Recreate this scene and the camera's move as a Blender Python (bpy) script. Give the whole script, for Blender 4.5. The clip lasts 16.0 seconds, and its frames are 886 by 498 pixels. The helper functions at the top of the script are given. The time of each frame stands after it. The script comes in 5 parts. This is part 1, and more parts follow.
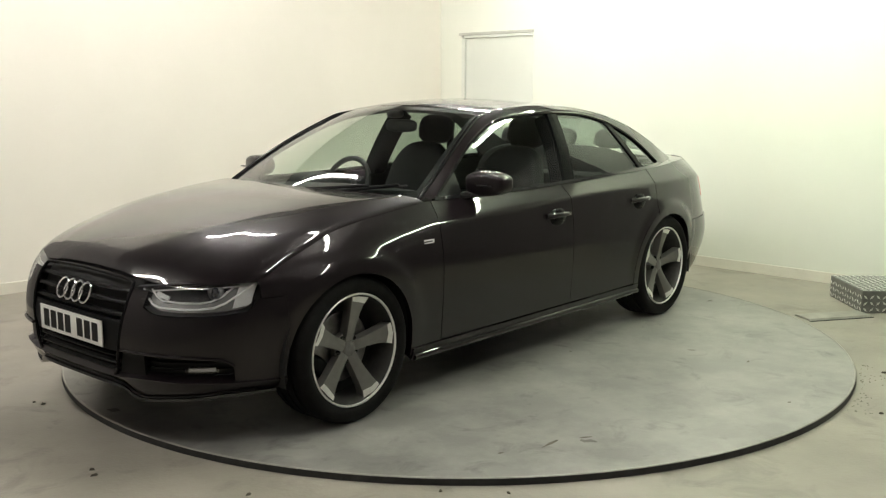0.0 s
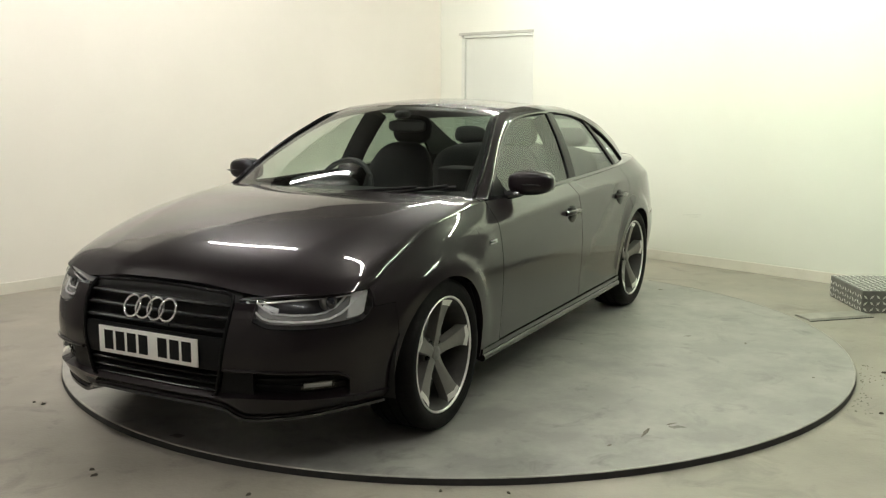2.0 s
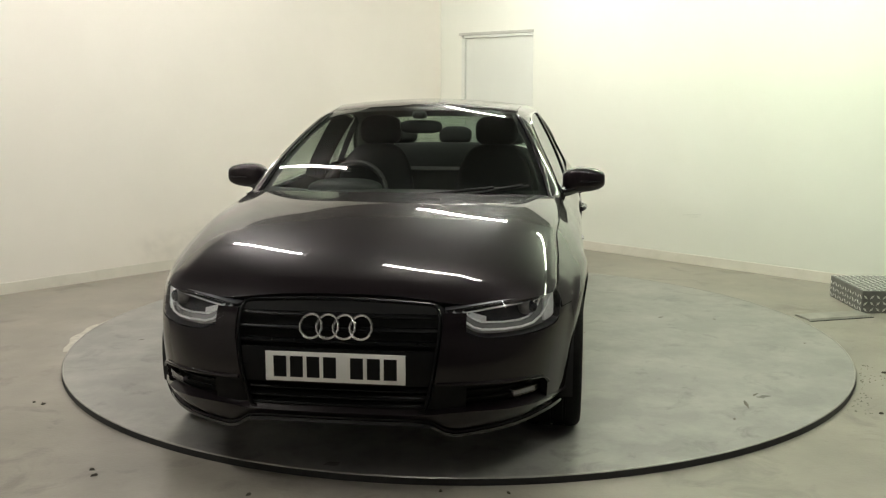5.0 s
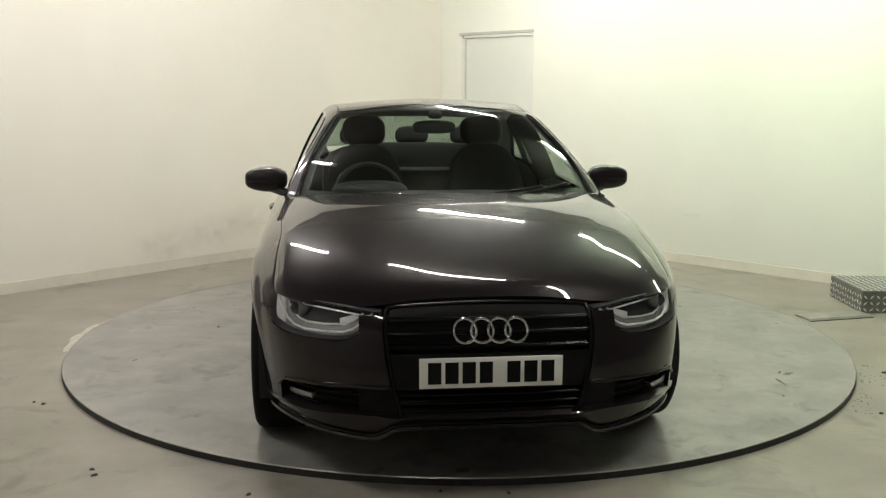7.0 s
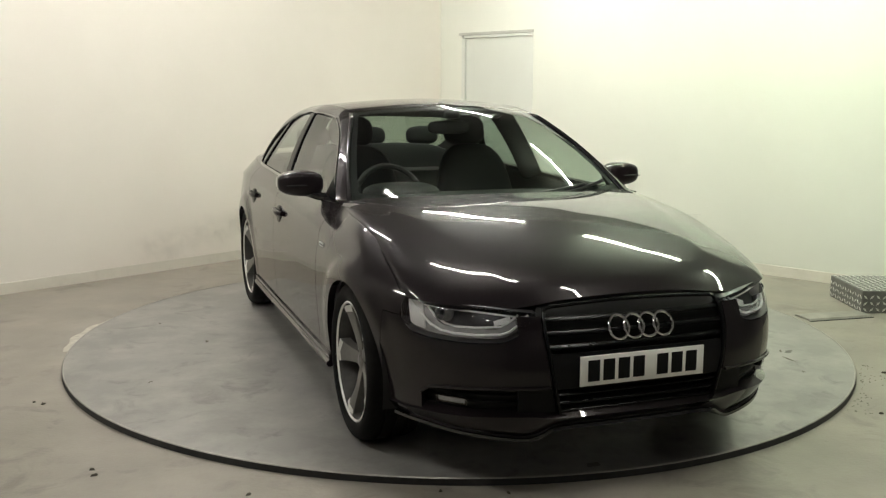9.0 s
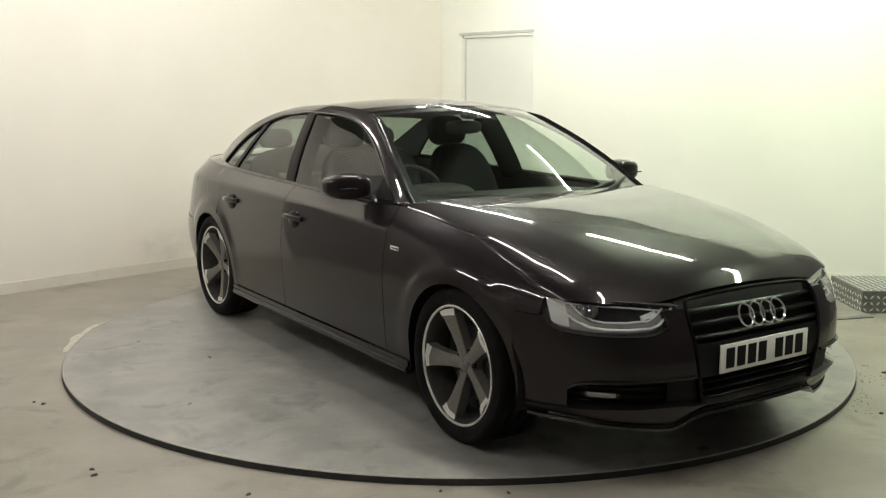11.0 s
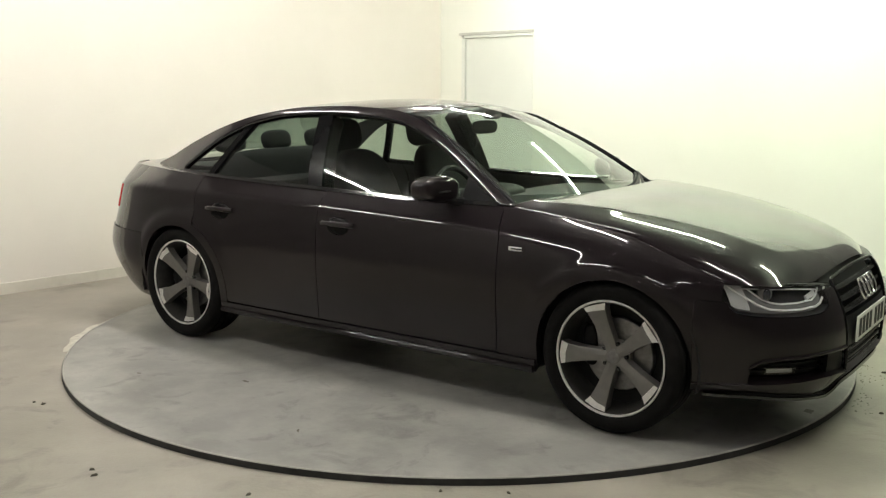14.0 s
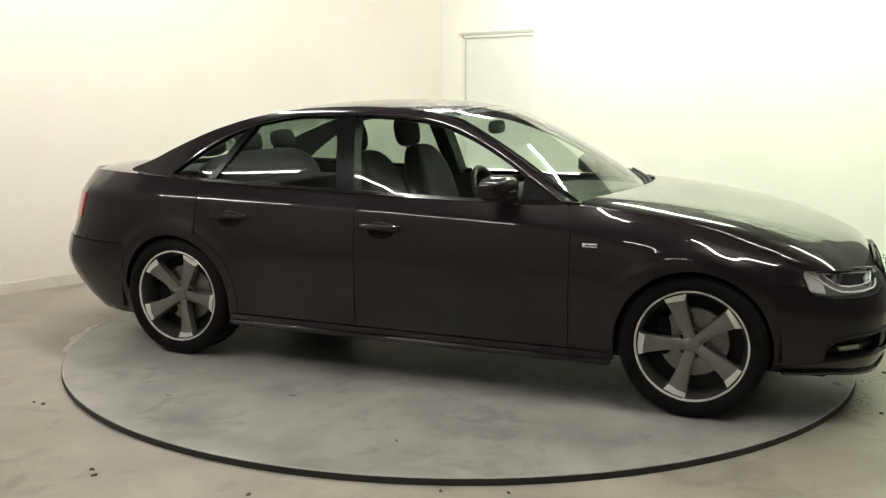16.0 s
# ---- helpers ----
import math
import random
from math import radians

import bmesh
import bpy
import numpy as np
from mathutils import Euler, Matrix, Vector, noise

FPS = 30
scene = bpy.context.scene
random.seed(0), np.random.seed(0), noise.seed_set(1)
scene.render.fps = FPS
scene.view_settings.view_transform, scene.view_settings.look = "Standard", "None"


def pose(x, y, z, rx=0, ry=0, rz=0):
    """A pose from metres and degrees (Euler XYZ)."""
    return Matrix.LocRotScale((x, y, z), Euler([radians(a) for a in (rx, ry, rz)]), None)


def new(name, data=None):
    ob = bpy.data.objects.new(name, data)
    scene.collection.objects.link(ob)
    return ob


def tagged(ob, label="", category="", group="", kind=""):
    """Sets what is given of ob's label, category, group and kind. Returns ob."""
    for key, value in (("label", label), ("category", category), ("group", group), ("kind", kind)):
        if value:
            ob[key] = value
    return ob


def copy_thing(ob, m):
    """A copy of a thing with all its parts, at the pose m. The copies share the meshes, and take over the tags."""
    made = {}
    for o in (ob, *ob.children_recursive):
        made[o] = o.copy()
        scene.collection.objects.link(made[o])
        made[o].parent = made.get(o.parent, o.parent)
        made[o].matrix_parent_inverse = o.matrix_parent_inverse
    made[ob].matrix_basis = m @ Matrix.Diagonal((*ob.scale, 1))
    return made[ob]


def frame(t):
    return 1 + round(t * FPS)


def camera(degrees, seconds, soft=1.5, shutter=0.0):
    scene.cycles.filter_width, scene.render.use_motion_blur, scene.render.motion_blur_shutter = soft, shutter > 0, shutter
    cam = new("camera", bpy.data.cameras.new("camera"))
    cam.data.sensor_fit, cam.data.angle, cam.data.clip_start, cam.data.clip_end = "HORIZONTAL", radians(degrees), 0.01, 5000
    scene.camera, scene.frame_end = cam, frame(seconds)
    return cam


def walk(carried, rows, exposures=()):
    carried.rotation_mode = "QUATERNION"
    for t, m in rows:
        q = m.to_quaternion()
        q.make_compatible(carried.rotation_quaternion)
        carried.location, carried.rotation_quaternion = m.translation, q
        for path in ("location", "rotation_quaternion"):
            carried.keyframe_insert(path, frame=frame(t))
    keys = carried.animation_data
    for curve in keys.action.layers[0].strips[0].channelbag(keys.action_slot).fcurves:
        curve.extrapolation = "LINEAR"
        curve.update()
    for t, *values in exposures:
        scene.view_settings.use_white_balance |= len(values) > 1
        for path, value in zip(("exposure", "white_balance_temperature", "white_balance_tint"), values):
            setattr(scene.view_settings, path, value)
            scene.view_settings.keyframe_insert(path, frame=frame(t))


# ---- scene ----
cam = camera(49.52, 16.0, soft=1.25)
EYE = (0.0, -5.708, 1.481)
YAW, PITCH, ROLL = -0.849, -9.325, 0.134
EYE_POSE = pose(*EYE, 90 + PITCH, 0, -YAW) @ pose(0, 0, 0, 0, 0, ROLL)
walk(cam, [(0.0, EYE_POSE), (16.0, EYE_POSE)],
     exposures=[(0.0, 0.16), (3.5, -0.02), (7.0, -0.08), (9.0, -0.07), (11.5, 0.10), (12.5, 0.15), (16.0, 0.28)])

# ---- world: a closed room, lit by its own tubes ----
world = bpy.data.worlds.new("world")
scene.world = world
world.use_nodes = True
world.node_tree.nodes["Background"].inputs[0].default_value = (0.02, 0.02, 0.02, 1)


# ---- materials ----
def srgb(r, g, b):
    return tuple((c / 255 / 12.92 if c < 10 else ((c / 255 + 0.055) / 1.055) ** 2.4) for c in (r, g, b)) + (1,)


def material(name, color, rough=0.5, metal=0.0, vary=0.0, scale=8.0, bump=0.0, bump_scale=200.0, coat=0.0, dirt=None, dirt_amount=0.0, dirt_scale=2.0, rough_vary=0.0, spec=0.5, rand=0.0, dirt_range=(0.5, 0.72), blot=0.0, blot_scale=4.0):
    """A painted or bare surface: colour that varies at two scales, stains of a second colour, fine relief."""
    m = bpy.data.materials.new(name)
    m.use_nodes = True
    n, l = m.node_tree.nodes, m.node_tree.links
    b = n["Principled BSDF"]
    b.inputs["Base Color"].default_value = (*color[:3], 1)
    b.inputs["Roughness"].default_value = rough
    b.inputs["Metallic"].default_value = metal
    b.inputs["Coat Weight"].default_value = coat
    b.inputs["Coat Roughness"].default_value = 0.03
    b.inputs["Specular IOR Level"].default_value = spec
    tc = n.new("ShaderNodeTexCoord")
    out = None
    if vary or dirt_amount or rand:
        a = n.new("ShaderNodeTexNoise")
        a.inputs["Scale"].default_value, a.inputs["Detail"].default_value = scale, 8
        l.new(tc.outputs["Object"], a.inputs["Vector"])
        mul = n.new("ShaderNodeMapRange")
        mul.clamp = False
        mul.inputs[1].default_value, mul.inputs[2].default_value = 0.3, 0.7
        mul.inputs[3].default_value, mul.inputs[4].default_value = 1 - vary, 1 + vary
        l.new(a.outputs["Fac"], mul.inputs[0])
        mix = n.new("ShaderNodeMix")
        mix.data_type, mix.blend_type = "RGBA", "MULTIPLY"
        mix.inputs[0].default_value = 1
        mix.inputs[6].default_value = (*color[:3], 1)
        l.new(mul.outputs[0], mix.inputs[7])
        out = mix.outputs[2]
        if dirt_amount:
            d = n.new("ShaderNodeTexNoise")
            d.inputs["Scale"].default_value, d.inputs["Detail"].default_value = dirt_scale, 10
            d.inputs["Roughness"].default_value = 0.65
            l.new(tc.outputs["Object"], d.inputs["Vector"])
            r = n.new("ShaderNodeMapRange")
            r.inputs[1].default_value, r.inputs[2].default_value, r.inputs[4].default_value = *dirt_range, dirt_amount
            l.new(d.outputs["Fac"], r.inputs[0])
            mx = n.new("ShaderNodeMix")
            mx.data_type = "RGBA"
            mx.inputs[7].default_value = (*dirt[:3], 1)
            l.new(r.outputs[0], mx.inputs[0])
            l.new(out, mx.inputs[6])
            out = mx.outputs[2]
        if blot:
            e = n.new("ShaderNodeTexNoise")
            e.inputs["Scale"].default_value, e.inputs["Detail"].default_value = blot_scale, 7
            e.inputs["Roughness"].default_value, e.inputs["Distortion"].default_value = 0.62, 0.8
            l.new(tc.outputs["Object"], e.inputs["Vector"])
            er = n.new("ShaderNodeMapRange")
            er.inputs[1].default_value, er.inputs[2].default_value, er.inputs[3].default_value, er.inputs[4].default_value = 0.56, 0.74, 1.0, 1 - blot
            l.new(e.outputs["Fac"], er.inputs[0])
            em = n.new("ShaderNodeMix")
            em.data_type, em.blend_type = "RGBA", "MULTIPLY"
            em.inputs[0].default_value = 1
            l.new(out, em.inputs[6])
            l.new(er.outputs[0], em.inputs[7])
            out = em.outputs[2]
        l.new(out, b.inputs["Base Color"])
        if rough_vary:
            rr = n.new("ShaderNodeMapRange")
            rr.inputs[1].default_value, rr.inputs[2].default_value = 0.1, 0.9
            rr.inputs[3].default_value, rr.inputs[4].default_value = max(rough - rough_vary, 0.02), rough + rough_vary
            l.new(a.outputs["Fac"], rr.inputs[0])
            l.new(rr.outputs[0], b.inputs["Roughness"])
    if bump:
        t = n.new("ShaderNodeTexNoise")
        t.inputs["Scale"].default_value, t.inputs["Detail"].default_value = bump_scale, 4
        l.new(tc.outputs["Object"], t.inputs["Vector"])
        bp = n.new("ShaderNodeBump")
        bp.inputs["Strength"].default_value, bp.inputs["Distance"].default_value = bump, 0.01
        l.new(t.outputs["Fac"], bp.inputs["Height"])
        l.new(bp.outputs[0], b.inputs["Normal"])
    return m


def glowing(name, color, strength):
    m = bpy.data.materials.new(name)
    m.use_nodes = True
    b = m.node_tree.nodes["Principled BSDF"]
    b.inputs["Base Color"].default_value = (0.9, 0.9, 0.9, 1)
    b.inputs["Emission Color"].default_value = (*color, 1)
    b.inputs["Emission Strength"].default_value = strength
    return m


def clear(name, color, rough=0.0):
    """Thin glass: what is behind is seen through its tint, with a mirror of the room on top."""
    m = bpy.data.materials.new(name)
    m.use_nodes = True
    n, l = m.node_tree.nodes, m.node_tree.links
    n.remove(n["Principled BSDF"])
    tr, gl, mx, lw = n.new("ShaderNodeBsdfTransparent"), n.new("ShaderNodeBsdfGlossy"), n.new("ShaderNodeMixShader"), n.new("ShaderNodeLayerWeight")
    pw, ma = n.new("ShaderNodeMath"), n.new("ShaderNodeMath")
    pw.operation, ma.operation = "POWER", "MULTIPLY_ADD"
    pw.inputs[1].default_value, ma.inputs[1].default_value, ma.inputs[2].default_value = 5.0, 0.94, 0.055
    tr.inputs[0].default_value = (*color, 1)
    gl.inputs["Roughness"].default_value = rough
    gl.inputs[0].default_value = (0.95, 0.95, 0.95, 1)
    l.new(lw.outputs["Facing"], pw.inputs[0])
    l.new(pw.outputs[0], ma.inputs[0])
    l.new(ma.outputs[0], mx.inputs[0])
    l.new(tr.outputs[0], mx.inputs[1])
    l.new(gl.outputs[0], mx.inputs[2])
    l.new(mx.outputs[0], n["Material Output"].inputs[0])
    return m


def car_paint(name, color, flake, rough):
    """Dark metallic paint under clear lacquer, with fine flakes and a thin film of dust."""
    m = bpy.data.materials.new(name)
    m.use_nodes = True
    n, l = m.node_tree.nodes, m.node_tree.links
    b = n["Principled BSDF"]
    tc = n.new("ShaderNodeTexCoord")
    v = n.new("ShaderNodeTexVoronoi")
    v.inputs["Scale"].default_value = 260
    l.new(tc.outputs["Object"], v.inputs["Vector"])
    mr = n.new("ShaderNodeMapRange")
    mr.inputs[1].default_value, mr.inputs[2].default_value, mr.inputs[3].default_value, mr.inputs[4].default_value = 0.0, 0.6, 1.0, 0.0
    l.new(v.outputs["Distance"], mr.inputs[0])
    mx = n.new("ShaderNodeMix")
    mx.data_type = "RGBA"
    mx.inputs[6].default_value, mx.inputs[7].default_value = (*color, 1), (*flake, 1)
    l.new(mr.outputs[0], mx.inputs[0])
    d = n.new("ShaderNodeTexNoise")
    d.inputs["Scale"].default_value, d.inputs["Detail"].default_value = 2.0, 3
    l.new(tc.outputs["Object"], d.inputs["Vector"])
    dr = n.new("ShaderNodeMapRange")
    dr.inputs[1].default_value, dr.inputs[2].default_value, dr.inputs[3].default_value, dr.inputs[4].default_value = 0.1, 0.9, 0.88, 1.12
    l.new(d.outputs["Fac"], dr.inputs[0])
    film = n.new("ShaderNodeMix")
    film.data_type, film.blend_type = "RGBA", "MULTIPLY"
    film.inputs[0].default_value = 1
    l.new(mx.outputs[2], film.inputs[6])
    l.new(dr.outputs[0], film.inputs[7])
    l.new(film.outputs[2], b.inputs["Base Color"])
    b.inputs["Roughness"].default_value = rough
    b.inputs["Metallic"].default_value = 0.14
    b.inputs["Specular IOR Level"].default_value = 0.05
    b.inputs["Coat Weight"].default_value = 1.0
    b.inputs["Coat Roughness"].default_value = 0.025
    b.inputs["Coat IOR"].default_value = 1.43
    return m


WALL_WHITE = material("wall_white", (0.78, 0.795, 0.72), 0.55, vary=0.02, scale=1.2, bump=0.05, bump_scale=120, dirt=(0.62, 0.58, 0.48), dirt_amount=0.12, dirt_scale=0.9, dirt_range=(0.38, 0.85))
WALL_CREAM = material("wall_cream", (0.85, 0.81, 0.745), 0.55, vary=0.02, scale=1.0, bump=0.05, bump_scale=120, dirt=(0.6, 0.55, 0.46), dirt_amount=0.15, dirt_scale=0.8, dirt_range=(0.38, 0.85))
# two greys for the added walls out of view, picked for the car's reflections
UNSEEN_WALL_GREY = material("wall_mid_grey", (0.25, 0.233, 0.228), 0.7, vary=0.12, scale=1.2, dirt=(0.16, 0.14, 0.13), dirt_amount=0.5, dirt_scale=0.9)
UNSEEN_WALL_DARK = material("wall_dark_grey", (0.135, 0.124, 0.126), 0.7, vary=0.1, scale=2)
SKIRT_WHITE = material("skirting_white", (0.72, 0.69, 0.61), 0.4, vary=0.04, scale=5, dirt=(0.45, 0.42, 0.34), dirt_amount=0.3, dirt_scale=4)
CEILING_GREY = material("ceiling_dark", (0.09, 0.085, 0.08), 0.8, vary=0.08, scale=2)
CONCRETE = material("concrete", (0.33, 0.303, 0.258), 0.45, vary=0.17, scale=2.2, bump=0.12, bump_scale=60, dirt=(0.20, 0.185, 0.15), dirt_amount=0.6, dirt_scale=1.4, rough_vary=0.12, dirt_range=(0.42, 0.72), blot=0.35, blot_scale=3.0)
DISC_GREY = material("disc_grey", (0.248, 0.243, 0.228), 0.34, vary=0.22, scale=2.2, bump=0.05, bump_scale=80, dirt=(0.42, 0.41, 0.38), dirt_amount=0.7, dirt_scale=3.0, rough_vary=0.12, dirt_range=(0.42, 0.72), blot=0.45, blot_scale=4.5)
DISC_EDGE = material("disc_edge", (0.42, 0.41, 0.38), 0.35, metal=0.5, vary=0.15, scale=14)
RUBBER_BLACK = material("rubber_black", (0.018, 0.018, 0.018), 0.55, vary=0.3, scale=20, bump=0.1)
DOOR_WHITE = material("door_white", (0.70, 0.72, 0.67), 0.4, vary=0.02, scale=2)
# grey for the painted shade on the door head, and for wall scratches
HEAD_SHADE_SCRATCH_GREY = material("door_frame_grey", (0.50, 0.50, 0.45), 0.45, vary=0.05, scale=6)
ALUMINIUM = material("chequer_aluminium", (0.20, 0.20, 0.19), 0.42, metal=0.6, vary=0.2, scale=20, rough_vary=0.1)
# studs much paler than the box they stand on
STUD = material("worn_stud_aluminium", (0.80, 0.80, 0.77), 0.35, metal=0.6, vary=0.1, scale=30)
GRIME = material("grime_brown", (0.15, 0.135, 0.112), 0.8, vary=0.4, scale=50)
DEBRIS = material("debris_dark", (0.08, 0.072, 0.055), 0.9, vary=0.3, scale=60)
SCUFF = material("scuff_white", (0.56, 0.54, 0.47), 0.7, vary=0.2, scale=20)
HOUSING = material("lamp_housing_white", (0.8, 0.8, 0.8), 0.4, vary=0.02)
TUBE = glowing("tube_glow", (1.0, 0.98, 0.88), 160)
TUBE_GREEN = glowing("tube_glow_green", (0.86, 1.0, 0.72), 160)
TUBE_WEAK = glowing("tube_glow_weak", (1.0, 0.97, 0.90), 90)
TUBE_DIM = glowing("tube_glow_dim", (1.0, 0.97, 0.90), 50)
TUBE_WARM = glowing("tube_glow_warm", (1.0, 0.95, 0.90), 190)


# ---- building blocks ----
def lerp_deg(a, b, t):
    return a + (b - a) * t


def mesh_object(name, bm, mat, parent=None, smooth=True):
    me = bpy.data.meshes.new(name)
    bm.normal_update()
    bm.to_mesh(me)
    bm.free()
    if smooth:
        me.polygons.foreach_set("use_smooth", [True] * len(me.polygons))
        me.set_sharp_from_angle(angle=radians(35))
    me.materials.append(mat)
    ob = new(name, me)
    ob.parent = parent
    return ob


def part(name, bm, mat, parent, label="", smooth=True):
    ob = mesh_object(name, bm, mat, parent, smooth)
    if label:
        tagged(ob, label)
    return ob


def add_box(bm, x0, x1, y0, y1, z0, z1, bevel=0.0):
    """An axis-aligned block with bevelled edges, added to bm."""
    made = bmesh.ops.create_cube(bm, size=1)["verts"]
    for v in made:
        v.co = Vector(((x0 + x1) / 2 + v.co.x * (x1 - x0), (y0 + y1) / 2 + v.co.y * (y1 - y0), (z0 + z1) / 2 + v.co.z * (z1 - z0)))
    if bevel:
        edges = {e for v in made for e in v.link_edges}
        bmesh.ops.bevel(bm, geom=list(edges), offset=bevel, segments=2, affect="EDGES", profile=0.5)
    return bm


def block(x0, x1, y0, y1, z0, z1, bevel=0.0):
    return add_box(bmesh.new(), x0, x1, y0, y1, z0, z1, bevel)


def prism(outline, z0, z1):
    """A flat plate from a plan outline, from z0 to z1."""
    bm = bmesh.new()
    low = [bm.verts.new((x, y, z0)) for x, y in outline]
    top = [bm.verts.new((x, y, z1)) for x, y in outline]
    bm.faces.new(low[::-1])
    bm.faces.new(top)
    for i in range(len(outline)):
        j = (i + 1) % len(outline)
        bm.faces.new((low[i], low[j], top[j], top[i]))
    bmesh.ops.recalc_face_normals(bm, faces=bm.faces)
    return bm


# ---- the room ----
CORNER = Vector((-0.178, 4.645))
ALONG_L = Vector((-0.6695, -0.7428))
ALONG_R = Vector((0.7305, -0.6829))
SIDE, HIGH, THICK = 8.6, 3.0, 0.14
PL, PR = CORNER + ALONG_L * SIDE, CORNER + ALONG_R * SIDE
PB = PL + ALONG_R * SIDE


def wall_strip(name, a, b, out, z0, z1, mat, holes=()):
    """A straight wall from a to b of real thickness, going outwards along out, with openings (s0, s1, top) cut through from the floor."""
    d = (b - a).normalized()
    span = (b - a).length
    bm = bmesh.new()
    cuts = [0.0]
    for s0, s1, top in holes:
        cuts += [s0, s1]
    cuts.append(span)
    pieces = [(cuts[i], cuts[i + 1], z0) for i in range(0, len(cuts), 2)] + [(s0, s1, top) for s0, s1, top in holes]
    for s0, s1, zz in pieces:
        p = [a + d * s0, a + d * s1, a + d * s1 + out * THICK, a + d * s0 + out * THICK]
        b2 = prism([tuple(q) for q in p], zz, z1)
        me = bpy.data.meshes.new("piece")
        b2.to_mesh(me)
        b2.free()
        bm.from_mesh(me)
        bpy.data.meshes.remove(me)
    return tagged(mesh_object(name, bm, mat, smooth=False), kind="structure")


OUT_L, OUT_R = Vector((ALONG_L.y, -ALONG_L.x)), Vector((-ALONG_R.y, ALONG_R.x))
DOOR0, DOOR1, DOOR_TOP = 0.30, 1.24, 2.062
ML, MR = CORNER + ALONG_L * 4.95, CORNER + ALONG_R * 5.05
tagged(wall_strip("wall_west", ML, CORNER, OUT_L, 0, HIGH, WALL_CREAM), "smooth cream-white painted wall with faint scuffs", "wall")
tagged(wall_strip("wall_east", CORNER, MR, OUT_R, 0, HIGH, WALL_WHITE, [(DOOR0, DOOR1, DOOR_TOP)]), "smooth bright white painted wall with a flush door", "wall")
# unseen walls added to close the room and shape what the paint mirrors
tagged(wall_strip("wall_west_far", PL, ML, OUT_L, 0, HIGH, UNSEEN_WALL_GREY), "plain mid grey wall added out of view", "wall")
tagged(wall_strip("wall_east_far", MR, PR, OUT_R, 0, HIGH, UNSEEN_WALL_DARK), "plain dark grey wall added out of view", "wall")
tagged(wall_strip("wall_south", PR, PB, -OUT_L, 0, HIGH, UNSEEN_WALL_DARK), "plain dark grey wall added out of view", "wall")
tagged(wall_strip("wall_back", PB, PL, -OUT_R, 0, HIGH, UNSEEN_WALL_GREY), "plain mid grey wall added out of view", "wall")
ring = [tuple(p) for p in (CORNER + (OUT_L + OUT_R) * 1.2, PR + (OUT_R - OUT_L) * 1.2, PB - (OUT_L + OUT_R) * 1.2, PL + (OUT_L - OUT_R) * 1.2)]
tagged(mesh_object("floor", prism(ring, -0.2, 0), CONCRETE, smooth=False), "worn grey-beige concrete floor with stains", "floor", kind="structure")
tagged(mesh_object("ceiling", prism(ring, HIGH, HIGH + 0.2), CEILING_GREY, smooth=False), "plain dark ceiling with tube lights", "ceiling", kind="structure")


def oriented(origin, along, z=0.0):
    """A pose at a plan point with x along a plan direction."""
    return Matrix.Translation((origin.x, origin.y, z)) @ Matrix.Rotation(math.atan2(along.y, along.x), 4, "Z")


def skirting(a, b, inward, name):
    d = (b - a).normalized()
    n = (b - a).length
    bm = bmesh.new()
    prof = [(0, 0), (0.007, 0), (0.007, 0.082), (0.0, 0.084)]
    rows = [[bm.verts.new((*(p + inward * (o + 0.001)), z)) for o, z in prof] for p in (a, b)]
    for i in range(len(prof) - 1):
        bm.faces.new((rows[0][i], rows[1][i], rows[1][i + 1], rows[0][i + 1]))
    for r in rows:
        bm.faces.new(r)
    bmesh.ops.recalc_face_normals(bm, faces=bm.faces)
    return tagged(mesh_object(name, bm, SKIRT_WHITE, smooth=False), "low white painted skirting board along the wall", "skirting board", kind="structure")


skirting(ML, CORNER, -OUT_L, "baseboard")
skirting(CORNER, CORNER + ALONG_R * (DOOR0 - 0.03), -OUT_R, "baseboard")
skirting(CORNER + ALONG_R * (DOOR1 + 0.01), MR, -OUT_R, "baseboard")


def build_door():
    """A flush leaf set in a thin steel frame, in the opening of the east wall."""
    m = oriented(CORNER, ALONG_R)
    door = tagged(new("door_1"), "closed flush white door in a thin white frame, head greyed for shade", "door", kind="structure")
    door.matrix_world = m
    part("leaf", block(DOOR0 + 0.045, DOOR1 - 0.008, 0.02, 0.06, 0.008, DOOR_TOP - 0.045, 0.002), DOOR_WHITE, door, smooth=False)
    # the head's grey is the shadow along the architrave, put into its colour
    part("frame_head", block(DOOR0 - 0.035, DOOR1 + 0.004, -0.012, 0.09, DOOR_TOP - 0.014, DOOR_TOP + 0.012, 0.003), HEAD_SHADE_SCRATCH_GREY, door, smooth=False)
    part("frame_rail", block(DOOR0 + 0.03, DOOR1 - 0.004, -0.004, 0.09, DOOR_TOP - 0.043, DOOR_TOP - 0.016, 0.003), DOOR_WHITE, door, smooth=False)
    part("jamb", block(DOOR0 + 0.0, DOOR0 + 0.043, -0.006, 0.09, 0, DOOR_TOP - 0.045, 0.003), DOOR_WHITE, door, smooth=False)
    part("jamb", block(DOOR1 - 0.006, DOOR1 + 0.004, -0.004, 0.09, 0, DOOR_TOP - 0.016, 0.002), DOOR_WHITE, door, smooth=False)


build_door()


